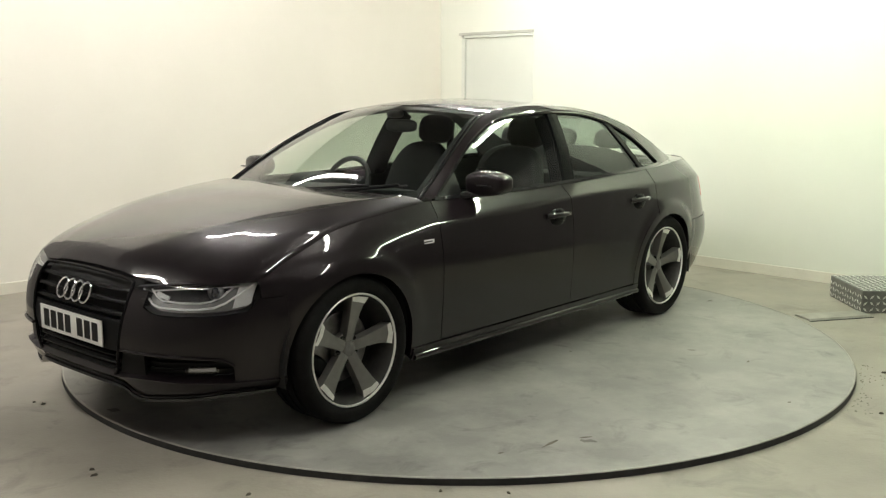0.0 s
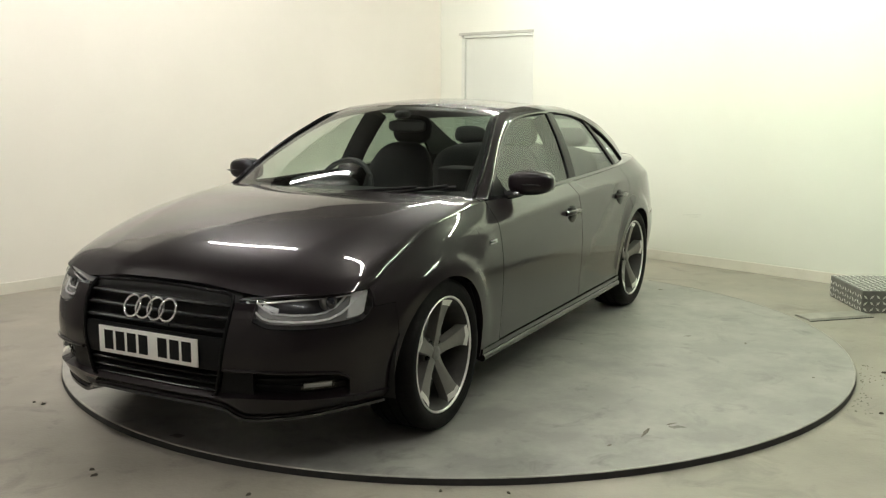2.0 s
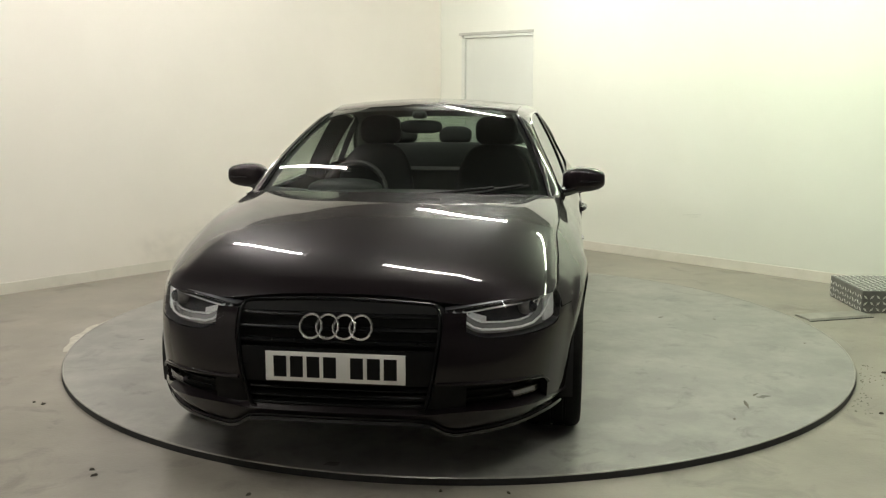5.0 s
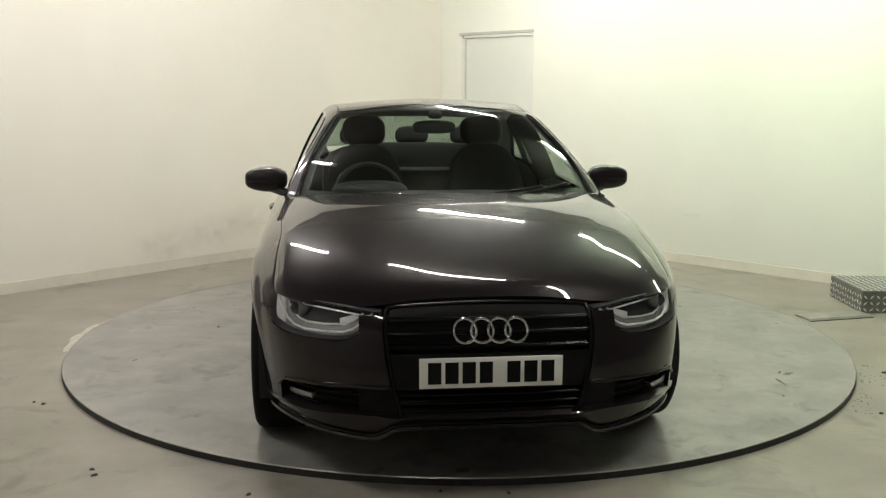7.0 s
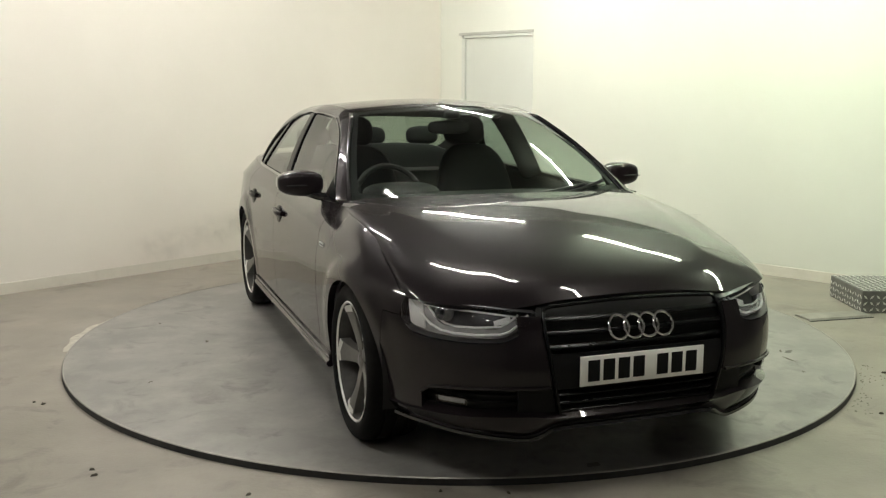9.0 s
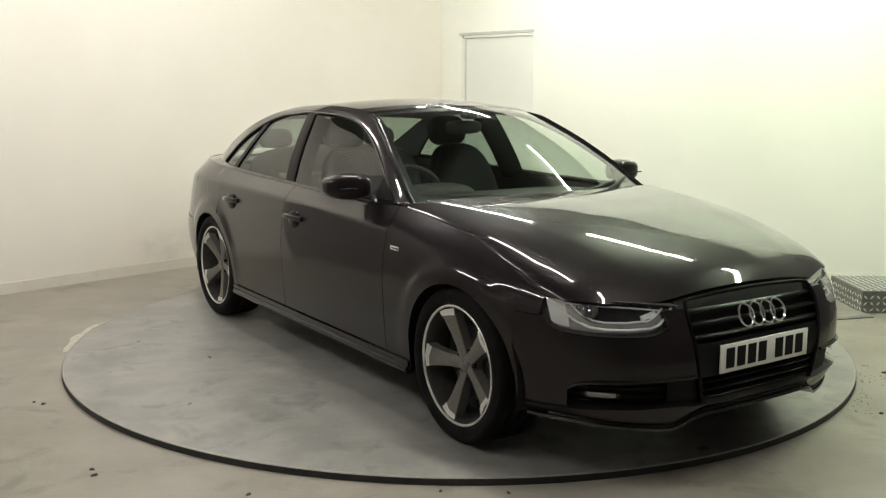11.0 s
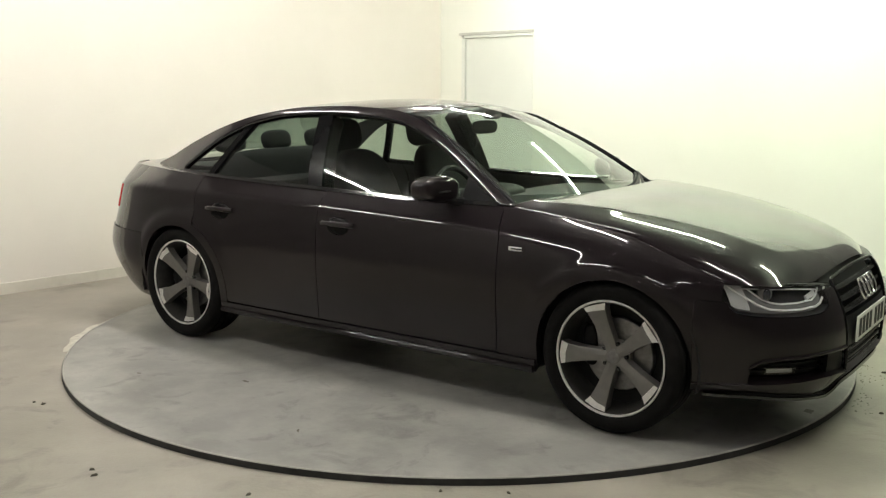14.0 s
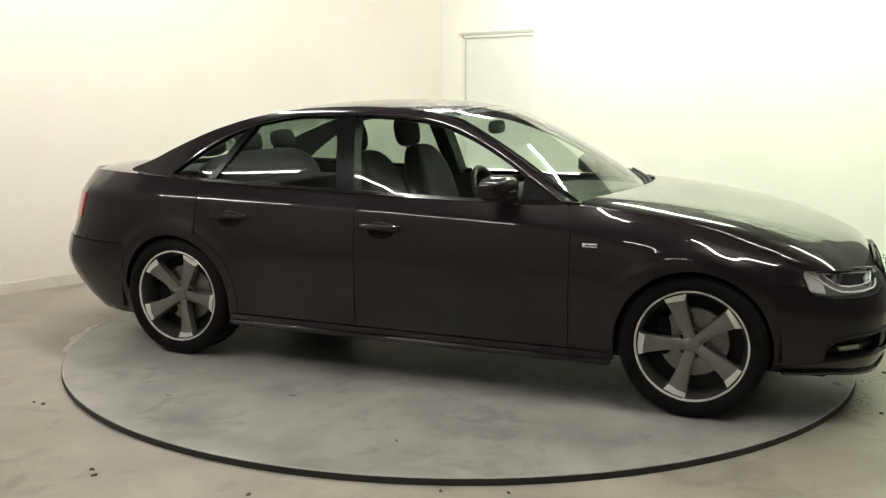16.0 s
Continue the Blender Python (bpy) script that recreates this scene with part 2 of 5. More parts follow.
# ---- ceiling tubes ----
def tube_light(x, y, turn, length, mat, label):
    """A batten under the ceiling with one bare tube, a housing and two end sockets."""
    lamp = tagged(new("tube_light"), label, "ceiling lamp", group="ceiling tubes")
    lamp.matrix_world = pose(x, y, HIGH, 0, 0, turn)
    part("housing", block(-length / 2, length / 2, -0.035, 0.035, -0.05, 0, 0.006), HOUSING, lamp)
    bm = bmesh.new()
    bmesh.ops.create_cone(bm, cap_ends=True, segments=16, radius1=0.019, radius2=0.019, depth=length - 0.06, matrix=Matrix.Translation((0, 0, -0.075)) @ Matrix.Rotation(radians(90), 4, "Y"))
    part("tube", bm, mat, lamp, "glowing white tube")
    for s in (-1, 1):
        part("socket", block(s * (length / 2 - 0.015) - 0.012, s * (length / 2 - 0.015) + 0.012, -0.02, 0.02, -0.10, -0.05, 0.003), HOUSING, lamp)
    return lamp


COLD = "bare fluorescent tube on a white ceiling batten"
ROW, ACROSS = Vector((0.7305, -0.683)), Vector((0.683, 0.7305))
for across, along, mat in ((1.81, -1.45, TUBE), (1.81, 0.75, TUBE_GREEN), (1.81, 2.95, TUBE_GREEN), (-0.78, -1.75, TUBE_WARM), (-0.78, 0.72, TUBE), (-0.78, 2.95, TUBE), (-3.6, -1.65, TUBE), (-3.6, 0.45, TUBE_WEAK), (-3.6, 2.65, TUBE_DIM)):
    spot = ACROSS * across + ROW * along
    tube_light(spot.x, spot.y, -43.07, 1.0 if along > 2 and across < -3 else 1.5, mat, COLD)


# ---- the turntable ----
DISC_R, DISC_Z = 2.247, 0.03


def ring_profile(bm, prof, n=192):
    """A surface of revolution about z from (radius, height) pairs."""
    rows = [[bm.verts.new((r * math.cos(2 * math.pi * i / n), r * math.sin(2 * math.pi * i / n), z)) for r, z in prof] for i in range(n)]
    for i in range(n):
        a, b = rows[i], rows[(i + 1) % n]
        for k in range(len(prof) - 1):
            bm.faces.new((a[k], b[k], b[k + 1], a[k + 1]))
    return rows


def fleck(w, d, h, seed):
    """A small, low, ragged crumb or smear."""
    rnd = random.Random(seed)
    n = 11
    bm = bmesh.new()
    low = [bm.verts.new((w * (0.6 + 0.6 * rnd.random()) * math.cos(2 * math.pi * i / n), d * (0.6 + 0.6 * rnd.random()) * math.sin(2 * math.pi * i / n), 0)) for i in range(n)]
    top = [bm.verts.new((v.co.x * 0.7, v.co.y * 0.7, h * (0.5 + 0.5 * rnd.random()))) for v in low]
    bm.faces.new(top)
    for i in range(n):
        j = (i + 1) % n
        bm.faces.new((low[i], low[j], top[j], top[i]))
    return bm


def build_turntable():
    table = tagged(new("turntable"), "round grey turntable plate with a black rubber edge", "turntable")
    bm = bmesh.new()
    rows = ring_profile(bm, [(DISC_R - 0.009, 0.004), (DISC_R - 0.009, DISC_Z)])
    bm.faces.new([r[1] for r in rows])
    part("plate", bm, DISC_GREY, table, smooth=False)
    bm = bmesh.new()
    ring_profile(bm, [(DISC_R - 0.009, DISC_Z - 0.004), (DISC_R - 0.0085, DISC_Z + 0.0015), (DISC_R - 0.003, DISC_Z + 0.001), (DISC_R, DISC_Z - 0.003)])
    part("rim_strip", bm, DISC_EDGE, table, "thin bright metal edge strip")
    bm = bmesh.new()
    ring_profile(bm, [(DISC_R, DISC_Z - 0.003), (DISC_R + 0.001, 0.0), (DISC_R - 0.05, 0.0)])
    part("rubber_edge", bm, RUBBER_BLACK, table, "black rubber skirt")
    for k, (x, y, w, d) in enumerate(((-0.57, 1.27, 0.035, 0.015), (-1.86, 0.76, 0.045, 0.02), (-0.02, 2.05, 0.02, 0.015), (1.17, 1.51, 0.10, 0.016), (-0.56, 1.61, 0.04, 0.012), (-0.09, 0.77, 0.015, 0.012), (1.02, 1.58, 0.05, 0.012), (1.40, 1.42, 0.03, 0.012), (-0.28, -1.46, 0.05, 0.02), (-0.83, -1.69, 0.03, 0.015), (0.44, -1.82, 0.03, 0.012))):
        bm = fleck(w * 0.62, d * 0.55, 0.0015, k)
        bm.transform(pose(x, y, DISC_Z + 0.0008, 0, 0, 130 + 17 * (k % 5)))
        part("grime_mark", bm, GRIME, table, "small dark grime mark", smooth=False)
    return table


TABLE = build_turntable()


# ---- chequer-plate step and floor channel ----
def build_step():
    step = tagged(new("chequer_plate_step"), "low aluminium chequer-plate step box on the floor", "step box")
    x0, x1, y0, y1, top = 2.745, 3.33, 0.70, 1.26, 0.155
    part("box", block(x0, x1, y0, y1, 0.0, top, 0.006), ALUMINIUM, step, smooth=False)
    bm = bmesh.new()

    def stud(c, u, v, n, k):
        a = radians(45 if k else -45)
        d, e = u * math.cos(a) + v * math.sin(a), v * math.cos(a) - u * math.sin(a)
        base = [bm.verts.new(c + d * p + e * q) for p, q in ((-0.020, 0), (0, -0.0075), (0.020, 0), (0, 0.0075))]
        tip = [bm.verts.new(c + d * p + n * 0.0035) for p in (-0.011, 0.011)]
        bm.faces.new((base[0], base[1], tip[1], tip[0]))
        bm.faces.new((base[1], base[2], tip[1]))
        bm.faces.new((base[2], base[3], tip[0], tip[1]))
        bm.faces.new((base[3], base[0], tip[0]))

    X, Y, Z = Vector((1, 0, 0)), Vector((0, 1, 0)), Vector((0, 0, 1))
    for origin, u, v, n, lu, lv in ((Vector((x0, y0, top)), X, Y, Z, x1 - x0, y1 - y0), (Vector((x0, y1, 0)), -Y, Z, -X, y1 - y0, top), (Vector((x0, y0, 0)), X, Z, -Y, x1 - x0, top)):
        pitch = 0.043
        for i in range(int(lu / pitch)):
            for j in range(int(lv / pitch)):
                stud(origin + u * (0.024 + i * pitch) + v * (0.024 + j * pitch) + n * 0.0004, u, v, n, (i + j) % 2)
    studs = part("raised_studs", bm, STUD, step, "raised diamond tread pattern", smooth=False)
    tagged(studs, kind="stuff")


build_step()


def build_channel():
    strip = tagged(new("floor_channel"), "flat grey metal cable channel across the floor", "cable channel")
    strip.matrix_world = oriented(Vector((2.27, 0.53)), Vector((0.60, 0.17)))
    bm = bmesh.new()
    prof = [(-0.085, 0.0), (-0.07, 0.012), (0.07, 0.012), (0.085, 0.0)]
    rows = [[bm.verts.new((x, y, z + 0.001)) for y, z in prof] for x in (0.02, 0.50)]
    for i in range(3):
        bm.faces.new((rows[0][i], rows[1][i], rows[1][i + 1], rows[0][i + 1]))
    for r in rows:
        bm.faces.new(r)
    bmesh.ops.recalc_face_normals(bm, faces=bm.faces)
    part("cover_plate", bm, material("channel_metal", (0.34, 0.33, 0.30), 0.4, metal=0.4, vary=0.2, scale=9), strip, smooth=False)
    # black strip laid in for the shade at the sunken slot's front
    part("dark_edge", block(0.02, 0.50, -0.098, -0.086, 0.0, 0.004, 0.001), RUBBER_BLACK, strip, smooth=False)


build_channel()


# ---- crumbs and stains on the floor ----
for k, (x, y, w, d, h) in enumerate(((-1.439, -2.123, 0.014, 0.010, 0.008), (-1.407, -2.179, 0.016, 0.009, 0.008), (-1.975, -1.329, 0.016, 0.010, 0.008), (-2.03, -1.30, 0.010, 0.008, 0.006), (2.288, -0.72, 0.022, 0.012, 0.012), (1.985, -1.38, 0.014, 0.010, 0.008), (-0.77, -2.346, 0.012, 0.009, 0.007), (-0.057, -2.30, 0.012, 0.008, 0.006), (0.197, -2.312, 0.012, 0.008, 0.006))):
    crumb = tagged(mesh_object("floor_crumb", fleck(w, d, h, 40 + k), DEBRIS, smooth=False), "small dark crumb of dirt on the concrete floor", "debris", group="floor crumbs")
    crumb.matrix_world = pose(x, y, 0.0005, 0, 0, 37 * k)
bm = bmesh.new()
rnd = random.Random(5)
for k in range(60):
    a = radians(rnd.uniform(-36, -14))
    r = DISC_R + 0.02 + abs(rnd.gauss(0, 0.06))
    f = fleck(rnd.uniform(0.002, 0.007), rnd.uniform(0.002, 0.005), 0.002, 100 + k)
    f.transform(pose(r * math.cos(a), r * math.sin(a), 0.0006, 0, 0, rnd.uniform(0, 360)))
    me = bpy.data.meshes.new("grit")
    f.to_mesh(me)
    f.free()
    bm.from_mesh(me)
    bpy.data.meshes.remove(me)
tagged(mesh_object("floor_grit", bm, GRIME, smooth=False), "scattered dark grit beside the turntable edge", "debris", kind="stuff")
for k, (a0, a1, w) in enumerate(((167, 190, 0.080), (152, 162, 0.045))):
    bm = bmesh.new()
    rows = []
    for i in range(25):
        a = radians(lerp_deg(a0, a1, i / 24))
        half = w * (0.35 + 0.65 * math.sin(math.pi * i / 24)) * (0.85 + 0.15 * math.sin(i * 0.9))
        rows.append([bm.verts.new(((DISC_R + 0.02 + q) * math.cos(a), (DISC_R + 0.02 + q) * math.sin(a), 0.0012)) for q in (0.0, half)])
    for i in range(24):
        bm.faces.new((rows[i][0], rows[i + 1][0], rows[i + 1][1], rows[i][1]))
    bmesh.ops.recalc_face_normals(bm, faces=bm.faces)
    tagged(mesh_object("floor_scuff", bm, SCUFF, smooth=False), "pale worn scuff on the concrete beside the turntable", "scuff mark", group="floor scuffs")
for name, origin, along, inward, s0, z0, w, h, mat in (("wall_scratch", CORNER, ALONG_R, -OUT_R, 3.02, 0.43, 0.17, 0.004, HEAD_SHADE_SCRATCH_GREY), ("wall_scratch", CORNER, ALONG_R, -OUT_R, 3.06, 0.415, 0.10, 0.003, HEAD_SHADE_SCRATCH_GREY), ("wall_scratch", CORNER, ALONG_L, -OUT_L, 2.35, 0.30, 0.16, 0.005, HEAD_SHADE_SCRATCH_GREY)):
    m = oriented(origin, along)
    side = 1 if (m.to_3x3() @ Vector((0, 1, 0))).to_2d().dot(inward) > 0 else -1
    bm = fleck(w / 2, h / 2, 0.0008, int(s0 * 100))
    bm.transform(m @ Matrix.Translation((s0, side * 0.0006, z0)) @ Matrix.Rotation(radians(-90 * side), 4, "X") @ Matrix.Rotation(radians(6), 4, "Z"))
    tagged(mesh_object(name, bm, mat, smooth=False), "faint grey scratch in the wall paint", "scratch", kind="structure")



def smear_material(name, color, most):
    """A thin film of dirt, broken up by noise, that lets the paint below show."""
    m = bpy.data.materials.new(name)
    m.use_nodes = True
    n, l = m.node_tree.nodes, m.node_tree.links
    b = n["Principled BSDF"]
    b.inputs["Base Color"].default_value = (*color, 1)
    b.inputs["Roughness"].default_value = 0.7
    tc, t = n.new("ShaderNodeTexCoord"), n.new("ShaderNodeTexNoise")
    t.inputs["Scale"].default_value, t.inputs["Detail"].default_value = 9.0, 6
    l.new(tc.outputs["Object"], t.inputs["Vector"])
    g = n.new("ShaderNodeTexGradient")
    g.gradient_type = "SPHERICAL"
    l.new(tc.outputs["Object"], g.inputs["Vector"])
    mp = n.new("ShaderNodeMapping")
    mp.inputs["Scale"].default_value = (2.6, 1.0, 5.5)
    l.new(tc.outputs["Object"], mp.inputs["Vector"])
    l.new(mp.outputs[0], g.inputs["Vector"])
    r = n.new("ShaderNodeMapRange")
    r.inputs[1].default_value, r.inputs[2].default_value, r.inputs[4].default_value = 0.36, 0.70, most
    l.new(t.outputs["Fac"], r.inputs[0])
    mul = n.new("ShaderNodeMath")
    mul.operation = "MULTIPLY"
    l.new(r.outputs[0], mul.inputs[0])
    l.new(g.outputs["Fac"], mul.inputs[1])
    l.new(mul.outputs[0], b.inputs["Alpha"])
    return m


SMEAR = smear_material("grey_smear", (0.32, 0.29, 0.22), 0.17)
for along, inward, s0, z0, turn in ((ALONG_L, -OUT_L, 2.52, 0.34, 8), (ALONG_L, -OUT_L, 2.86, 0.29, 4), (ALONG_L, -OUT_L, 3.35, 0.20, 0)):
    bm = bmesh.new()
    ring = [bm.verts.new((0.38 * math.cos(2 * math.pi * i / 20) * (1 + 0.1 * math.sin(3 * i)), 0, 0.18 * math.sin(2 * math.pi * i / 20))) for i in range(20)]
    bm.faces.new(ring)
    smear = tagged(mesh_object("wall_smear", bm, SMEAR, smooth=False), "faint grey smear of dirt on the wall paint", "smear", kind="structure")
    smear.matrix_world = oriented(CORNER + along * s0 + inward * 0.002, along, z0) @ pose(0, 0, 0, 0, turn, 0)

# ---- car materials ----
PAINT = car_paint("car_paint_dark", (0.0098, 0.0070, 0.0085), (0.0122, 0.0088, 0.0106), 0.36)
GLOSS_BLACK = material("gloss_black", (0.010, 0.010, 0.011), 0.12, vary=0.1, scale=30, coat=0.6)
BAR_BLACK = material("grille_bar_black", (0.004, 0.004, 0.0045), 0.26, vary=0.1, scale=30, spec=0.12)
PILLAR_BLACK = material("pillar_film_black", (0.005, 0.005, 0.0055), 0.25, vary=0.1, scale=30, spec=0.10)
SATIN_BLACK = material("satin_black_plastic", (0.006, 0.006, 0.0065), 0.42, vary=0.15, scale=40, bump=0.05, bump_scale=400, spec=0.14)
DARK_SHELL = material("inner_shell_black", (0.008, 0.008, 0.008), 0.8, vary=0.1)
TYRE = material("tyre_rubber", (0.006, 0.0056, 0.0056), 0.7, vary=0.2, scale=25, bump=0.15, bump_scale=120, dirt=(0.016, 0.015, 0.014), dirt_amount=0.3, dirt_scale=12, spec=0.12)
TITANIUM = material("titanium_grey_paint", (0.185, 0.178, 0.166), 0.40, metal=0.5, vary=0.06, scale=30, coat=0.3)
RIM_DARK = material("rim_barrel_dark", (0.05, 0.048, 0.045), 0.5, metal=0.5, vary=0.2, scale=25)
MACHINED = material("machined_aluminium", (0.82, 0.81, 0.78), 0.38, metal=0.55, vary=0.08, scale=60)
BRAKE_STEEL = material("brake_steel", (0.22, 0.215, 0.21), 0.38, metal=0.9, vary=0.2, scale=40)
CHROME = material("chrome", (0.85, 0.85, 0.86), 0.10, metal=1.0)
FOG_GREY = material("fog_reflector", (0.40, 0.40, 0.41), 0.22, metal=0.7, vary=0.1, scale=30)
LAMP_BRIGHT = material("lamp_chrome", (0.85, 0.85, 0.85), 0.28, metal=0.4, vary=0.08, scale=40)
LAMP_GREY = material("lamp_reflector", (0.50, 0.50, 0.50), 0.25, metal=0.7, vary=0.1, scale=30)
PROJECTOR = material("projector_glass", (0.02, 0.022, 0.03), 0.05, coat=1.0)
LAMP_BOWL = material("lamp_bowl_grey", (0.045, 0.045, 0.05), 0.3, metal=0.5, vary=0.15, scale=30)
LIGHT_GUIDE = material("light_guide_white", (0.92, 0.92, 0.92), 0.2, vary=0.03)
GLASS = clear("window_glass_green", (0.84, 0.91, 0.86))
GLASS_FRONT = clear("windscreen_glass", (0.66, 0.74, 0.68))
GLASS_REAR = clear("rear_glass_green", (0.48, 0.56, 0.51))
LENS = clear("lamp_lens", (0.93, 0.94, 0.95))
MIRROR = material("mirror_glass", (0.9, 0.9, 0.9), 0.02, metal=1.0)
PLATE_WHITE = material("plate_white", (0.87, 0.87, 0.83), 0.35, vary=0.02, scale=12)
CLOTH = material("seat_cloth_black", (0.009, 0.009, 0.0095), 0.85, vary=0.2, scale=60, bump=0.04, bump_scale=300)
DASH = material("dashboard_plastic", (0.010, 0.010, 0.010), 0.6, vary=0.15, scale=60, bump=0.1, bump_scale=600)
HEADLINING = material("headlining_grey", (0.05, 0.05, 0.048), 0.9, vary=0.05, scale=40)
TAIL_RED = material("tail_lamp_red", (0.60, 0.015, 0.018), 0.15, vary=0.1, scale=30, coat=0.8)


# ---- car body surfaces: x forward, y to the car's left, z up from the tyres' contact ----
def curve(*pts):
    """A smooth, overshoot-free curve through (x, y) pairs."""
    pts = sorted(pts)
    xs, ys = [p[0] for p in pts], [p[1] for p in pts]
    h = [xs[i + 1] - xs[i] for i in range(len(xs) - 1)]
    d = [(ys[i + 1] - ys[i]) / h[i] for i in range(len(h))]
    m = [d[0]] + [0.0 if d[i - 1] * d[i] <= 0 else 2 * d[i - 1] * d[i] / (d[i - 1] + d[i]) for i in range(1, len(d))] + [d[-1]]

    def f(x):
        if x <= xs[0]:
            return ys[0]
        if x >= xs[-1]:
            return ys[-1]
        i = max(k for k in range(len(h)) if xs[k] <= x)
        t = (x - xs[i]) / h[i]
        return ys[i] * (1 + 2 * t) * (1 - t) ** 2 + h[i] * m[i] * t * (1 - t) ** 2 + ys[i + 1] * t * t * (3 - 2 * t) + h[i] * m[i + 1] * t * t * (t - 1)

    return f


def lerp(a, b, t):
    return a + (b - a) * t


AXLE, AXLE_R, HUB_Z, TYRE_R, ARCH_R = 1.428, -1.358, 0.325, 0.330, 0.349
XF, XR, NF, NR = 0.9, -1.15, 3.6, 3.2
nose_x = curve((0.16, 2.215), (0.25, 2.250), (0.35, 2.268), (0.45, 2.270), (0.52, 2.262), (0.60, 2.238), (0.66, 2.205), (0.70, 2.165), (0.76, 2.08), (0.85, 1.95), (0.95, 1.85))
tail_x = curve((0.20, -2.26), (0.30, -2.38), (0.40, -2.47), (0.48, -2.495), (0.58, -2.465), (0.70, -2.41), (0.90, -2.35), (1.0, -2.31))
half_width = curve((-2.3, 0.895), (-1.4, 0.908), (0.0, 0.912), (0.9, 0.911), (2.2, 0.911))
crease_z = curve((-2.3, 0.880), (-1.5, 0.878), (-0.5, 0.870), (0.2, 0.852), (0.6, 0.838), (0.9, 0.820), (1.4, 0.776), (1.85, 0.690), (2.3, 0.64))
rim_z = curve((-2.34, 0.962), (-2.0, 0.988), (-1.75, 0.989), (-1.4, 0.974), (-1.0, 0.958), (-0.3, 0.938), (0.4, 0.925), (0.82, 0.930), (1.1, 0.904), (1.4, 0.862), (1.65, 0.785), (1.78, 0.735), (1.86, 0.702), (2.2, 0.682))
rim_inset = curve((-2.3, 0.17), (-2.0, 0.150), (-1.75, 0.130), (-1.4, 0.108), (-1.0, 0.100), (0.0, 0.100), (0.6, 0.108), (0.82, 0.117), (1.1, 0.117), (1.4, 0.109), (1.7, 0.048), (1.86, 0.012), (2.2, 0.01))
low_inset = curve((0.15, 0.085), (0.20, 0.045), (0.25, 0.022), (0.35, 0.014), (0.50, 0.003), (0.60, 0.0))


def sharp_inset(x, z):
    zc, zt = crease_z(x), rim_z(x)
    if z <= 0.60:
        return low_inset(z)
    if z <= zc:
        return 0.028 * ((z - 0.60) / max(zc - 0.60, 0.02)) ** 1.9
    q = min((z - zc) / max(zt - zc, 0.01), 1.2)
    return 0.028 + (rim_inset(x) - 0.028) * q**1.06


def inset(x, z):
    """The sharp shoulder of the doors, which rounds off along the front wing."""
    soft = min(max((x - 0.78) / 0.42, 0.0), 1.0)
    if soft == 0.0 or z <= 0.60:
        return sharp_inset(x, z)
    t = min((z - 0.60) / max(rim_z(x) - 0.60, 0.02), 1.15)
    return lerp(sharp_inset(x, z), rim_inset(x) * t**3.6, soft * soft * (3 - 2 * soft))


def flare(x, z):
    b = 0.0
    for c in (AXLE, AXLE_R):
        d = math.hypot(x - c, z - HUB_Z)
        if z > 0.22:
            b += (0.006 + 0.010 * min(max((z - 0.48) / 0.16, 0.0), 1.0)) * min(max((z - 0.25) / 0.15, 0.0), 1.0) / (1 + math.exp((d - 0.430) / 0.013))
    return b


def side_y(x, z):
    """The half width of the lower body at x and z."""
    w = half_width(x) - inset(x, z)
    if x > XF:
        f = min((x - XF) / (nose_x(z) - XF), 0.999)
        w *= (1 - f**NF) ** (1 / NF)
    elif x < XR:
        f = min((XR - x) / (XR - tail_x(z)), 0.999)
        w *= (1 - f**NR) ** (1 / NR)
    return w + flare(x, z)


def front_pt(a, z, off=0.0):
    """A point on the wrapped front at the plan angle a (0: side, 90: nose), moved outwards by off."""
    s, c = math.sin(radians(a)), math.cos(radians(a))
    r = (abs(c) ** NF + abs(s) ** NF) ** (-1 / NF)
    w = half_width(1.5) - (low_inset(z) if z < 0.6 else inset(XF + (nose_x(z) - XF) * r * s, z))
    x, y = XF + (nose_x(z) - XF) * r * s, w * r * c
    gx, gy = s ** (NF - 1) / (nose_x(z) - XF), c ** (NF - 1) / w
    g = math.hypot(gx, gy)
    return Vector((x + off * gx / g, y + off * gy / g + (flare(x, z) if a < 40 else 0), z))


def front_y(y, z, off=0.0):
    """A point on the front at a given y."""
    w = half_width(1.5) - low_inset(z)
    f = min(abs(y) / w, 0.99)
    return Vector((XF + (nose_x(z) - XF) * (1 - f**NF) ** (1 / NF) + off, y, z))


def tail_pt(a, z, off=0.0):
    s, c = math.sin(radians(a)), math.cos(radians(a))
    r = (abs(c) ** NR + abs(s) ** NR) ** (-1 / NR)
    w = half_width(-2) - inset(-1.9, z)
    return Vector((XR + (tail_x(z) - XR - off) * r * s, (w + off) * r * c, z))


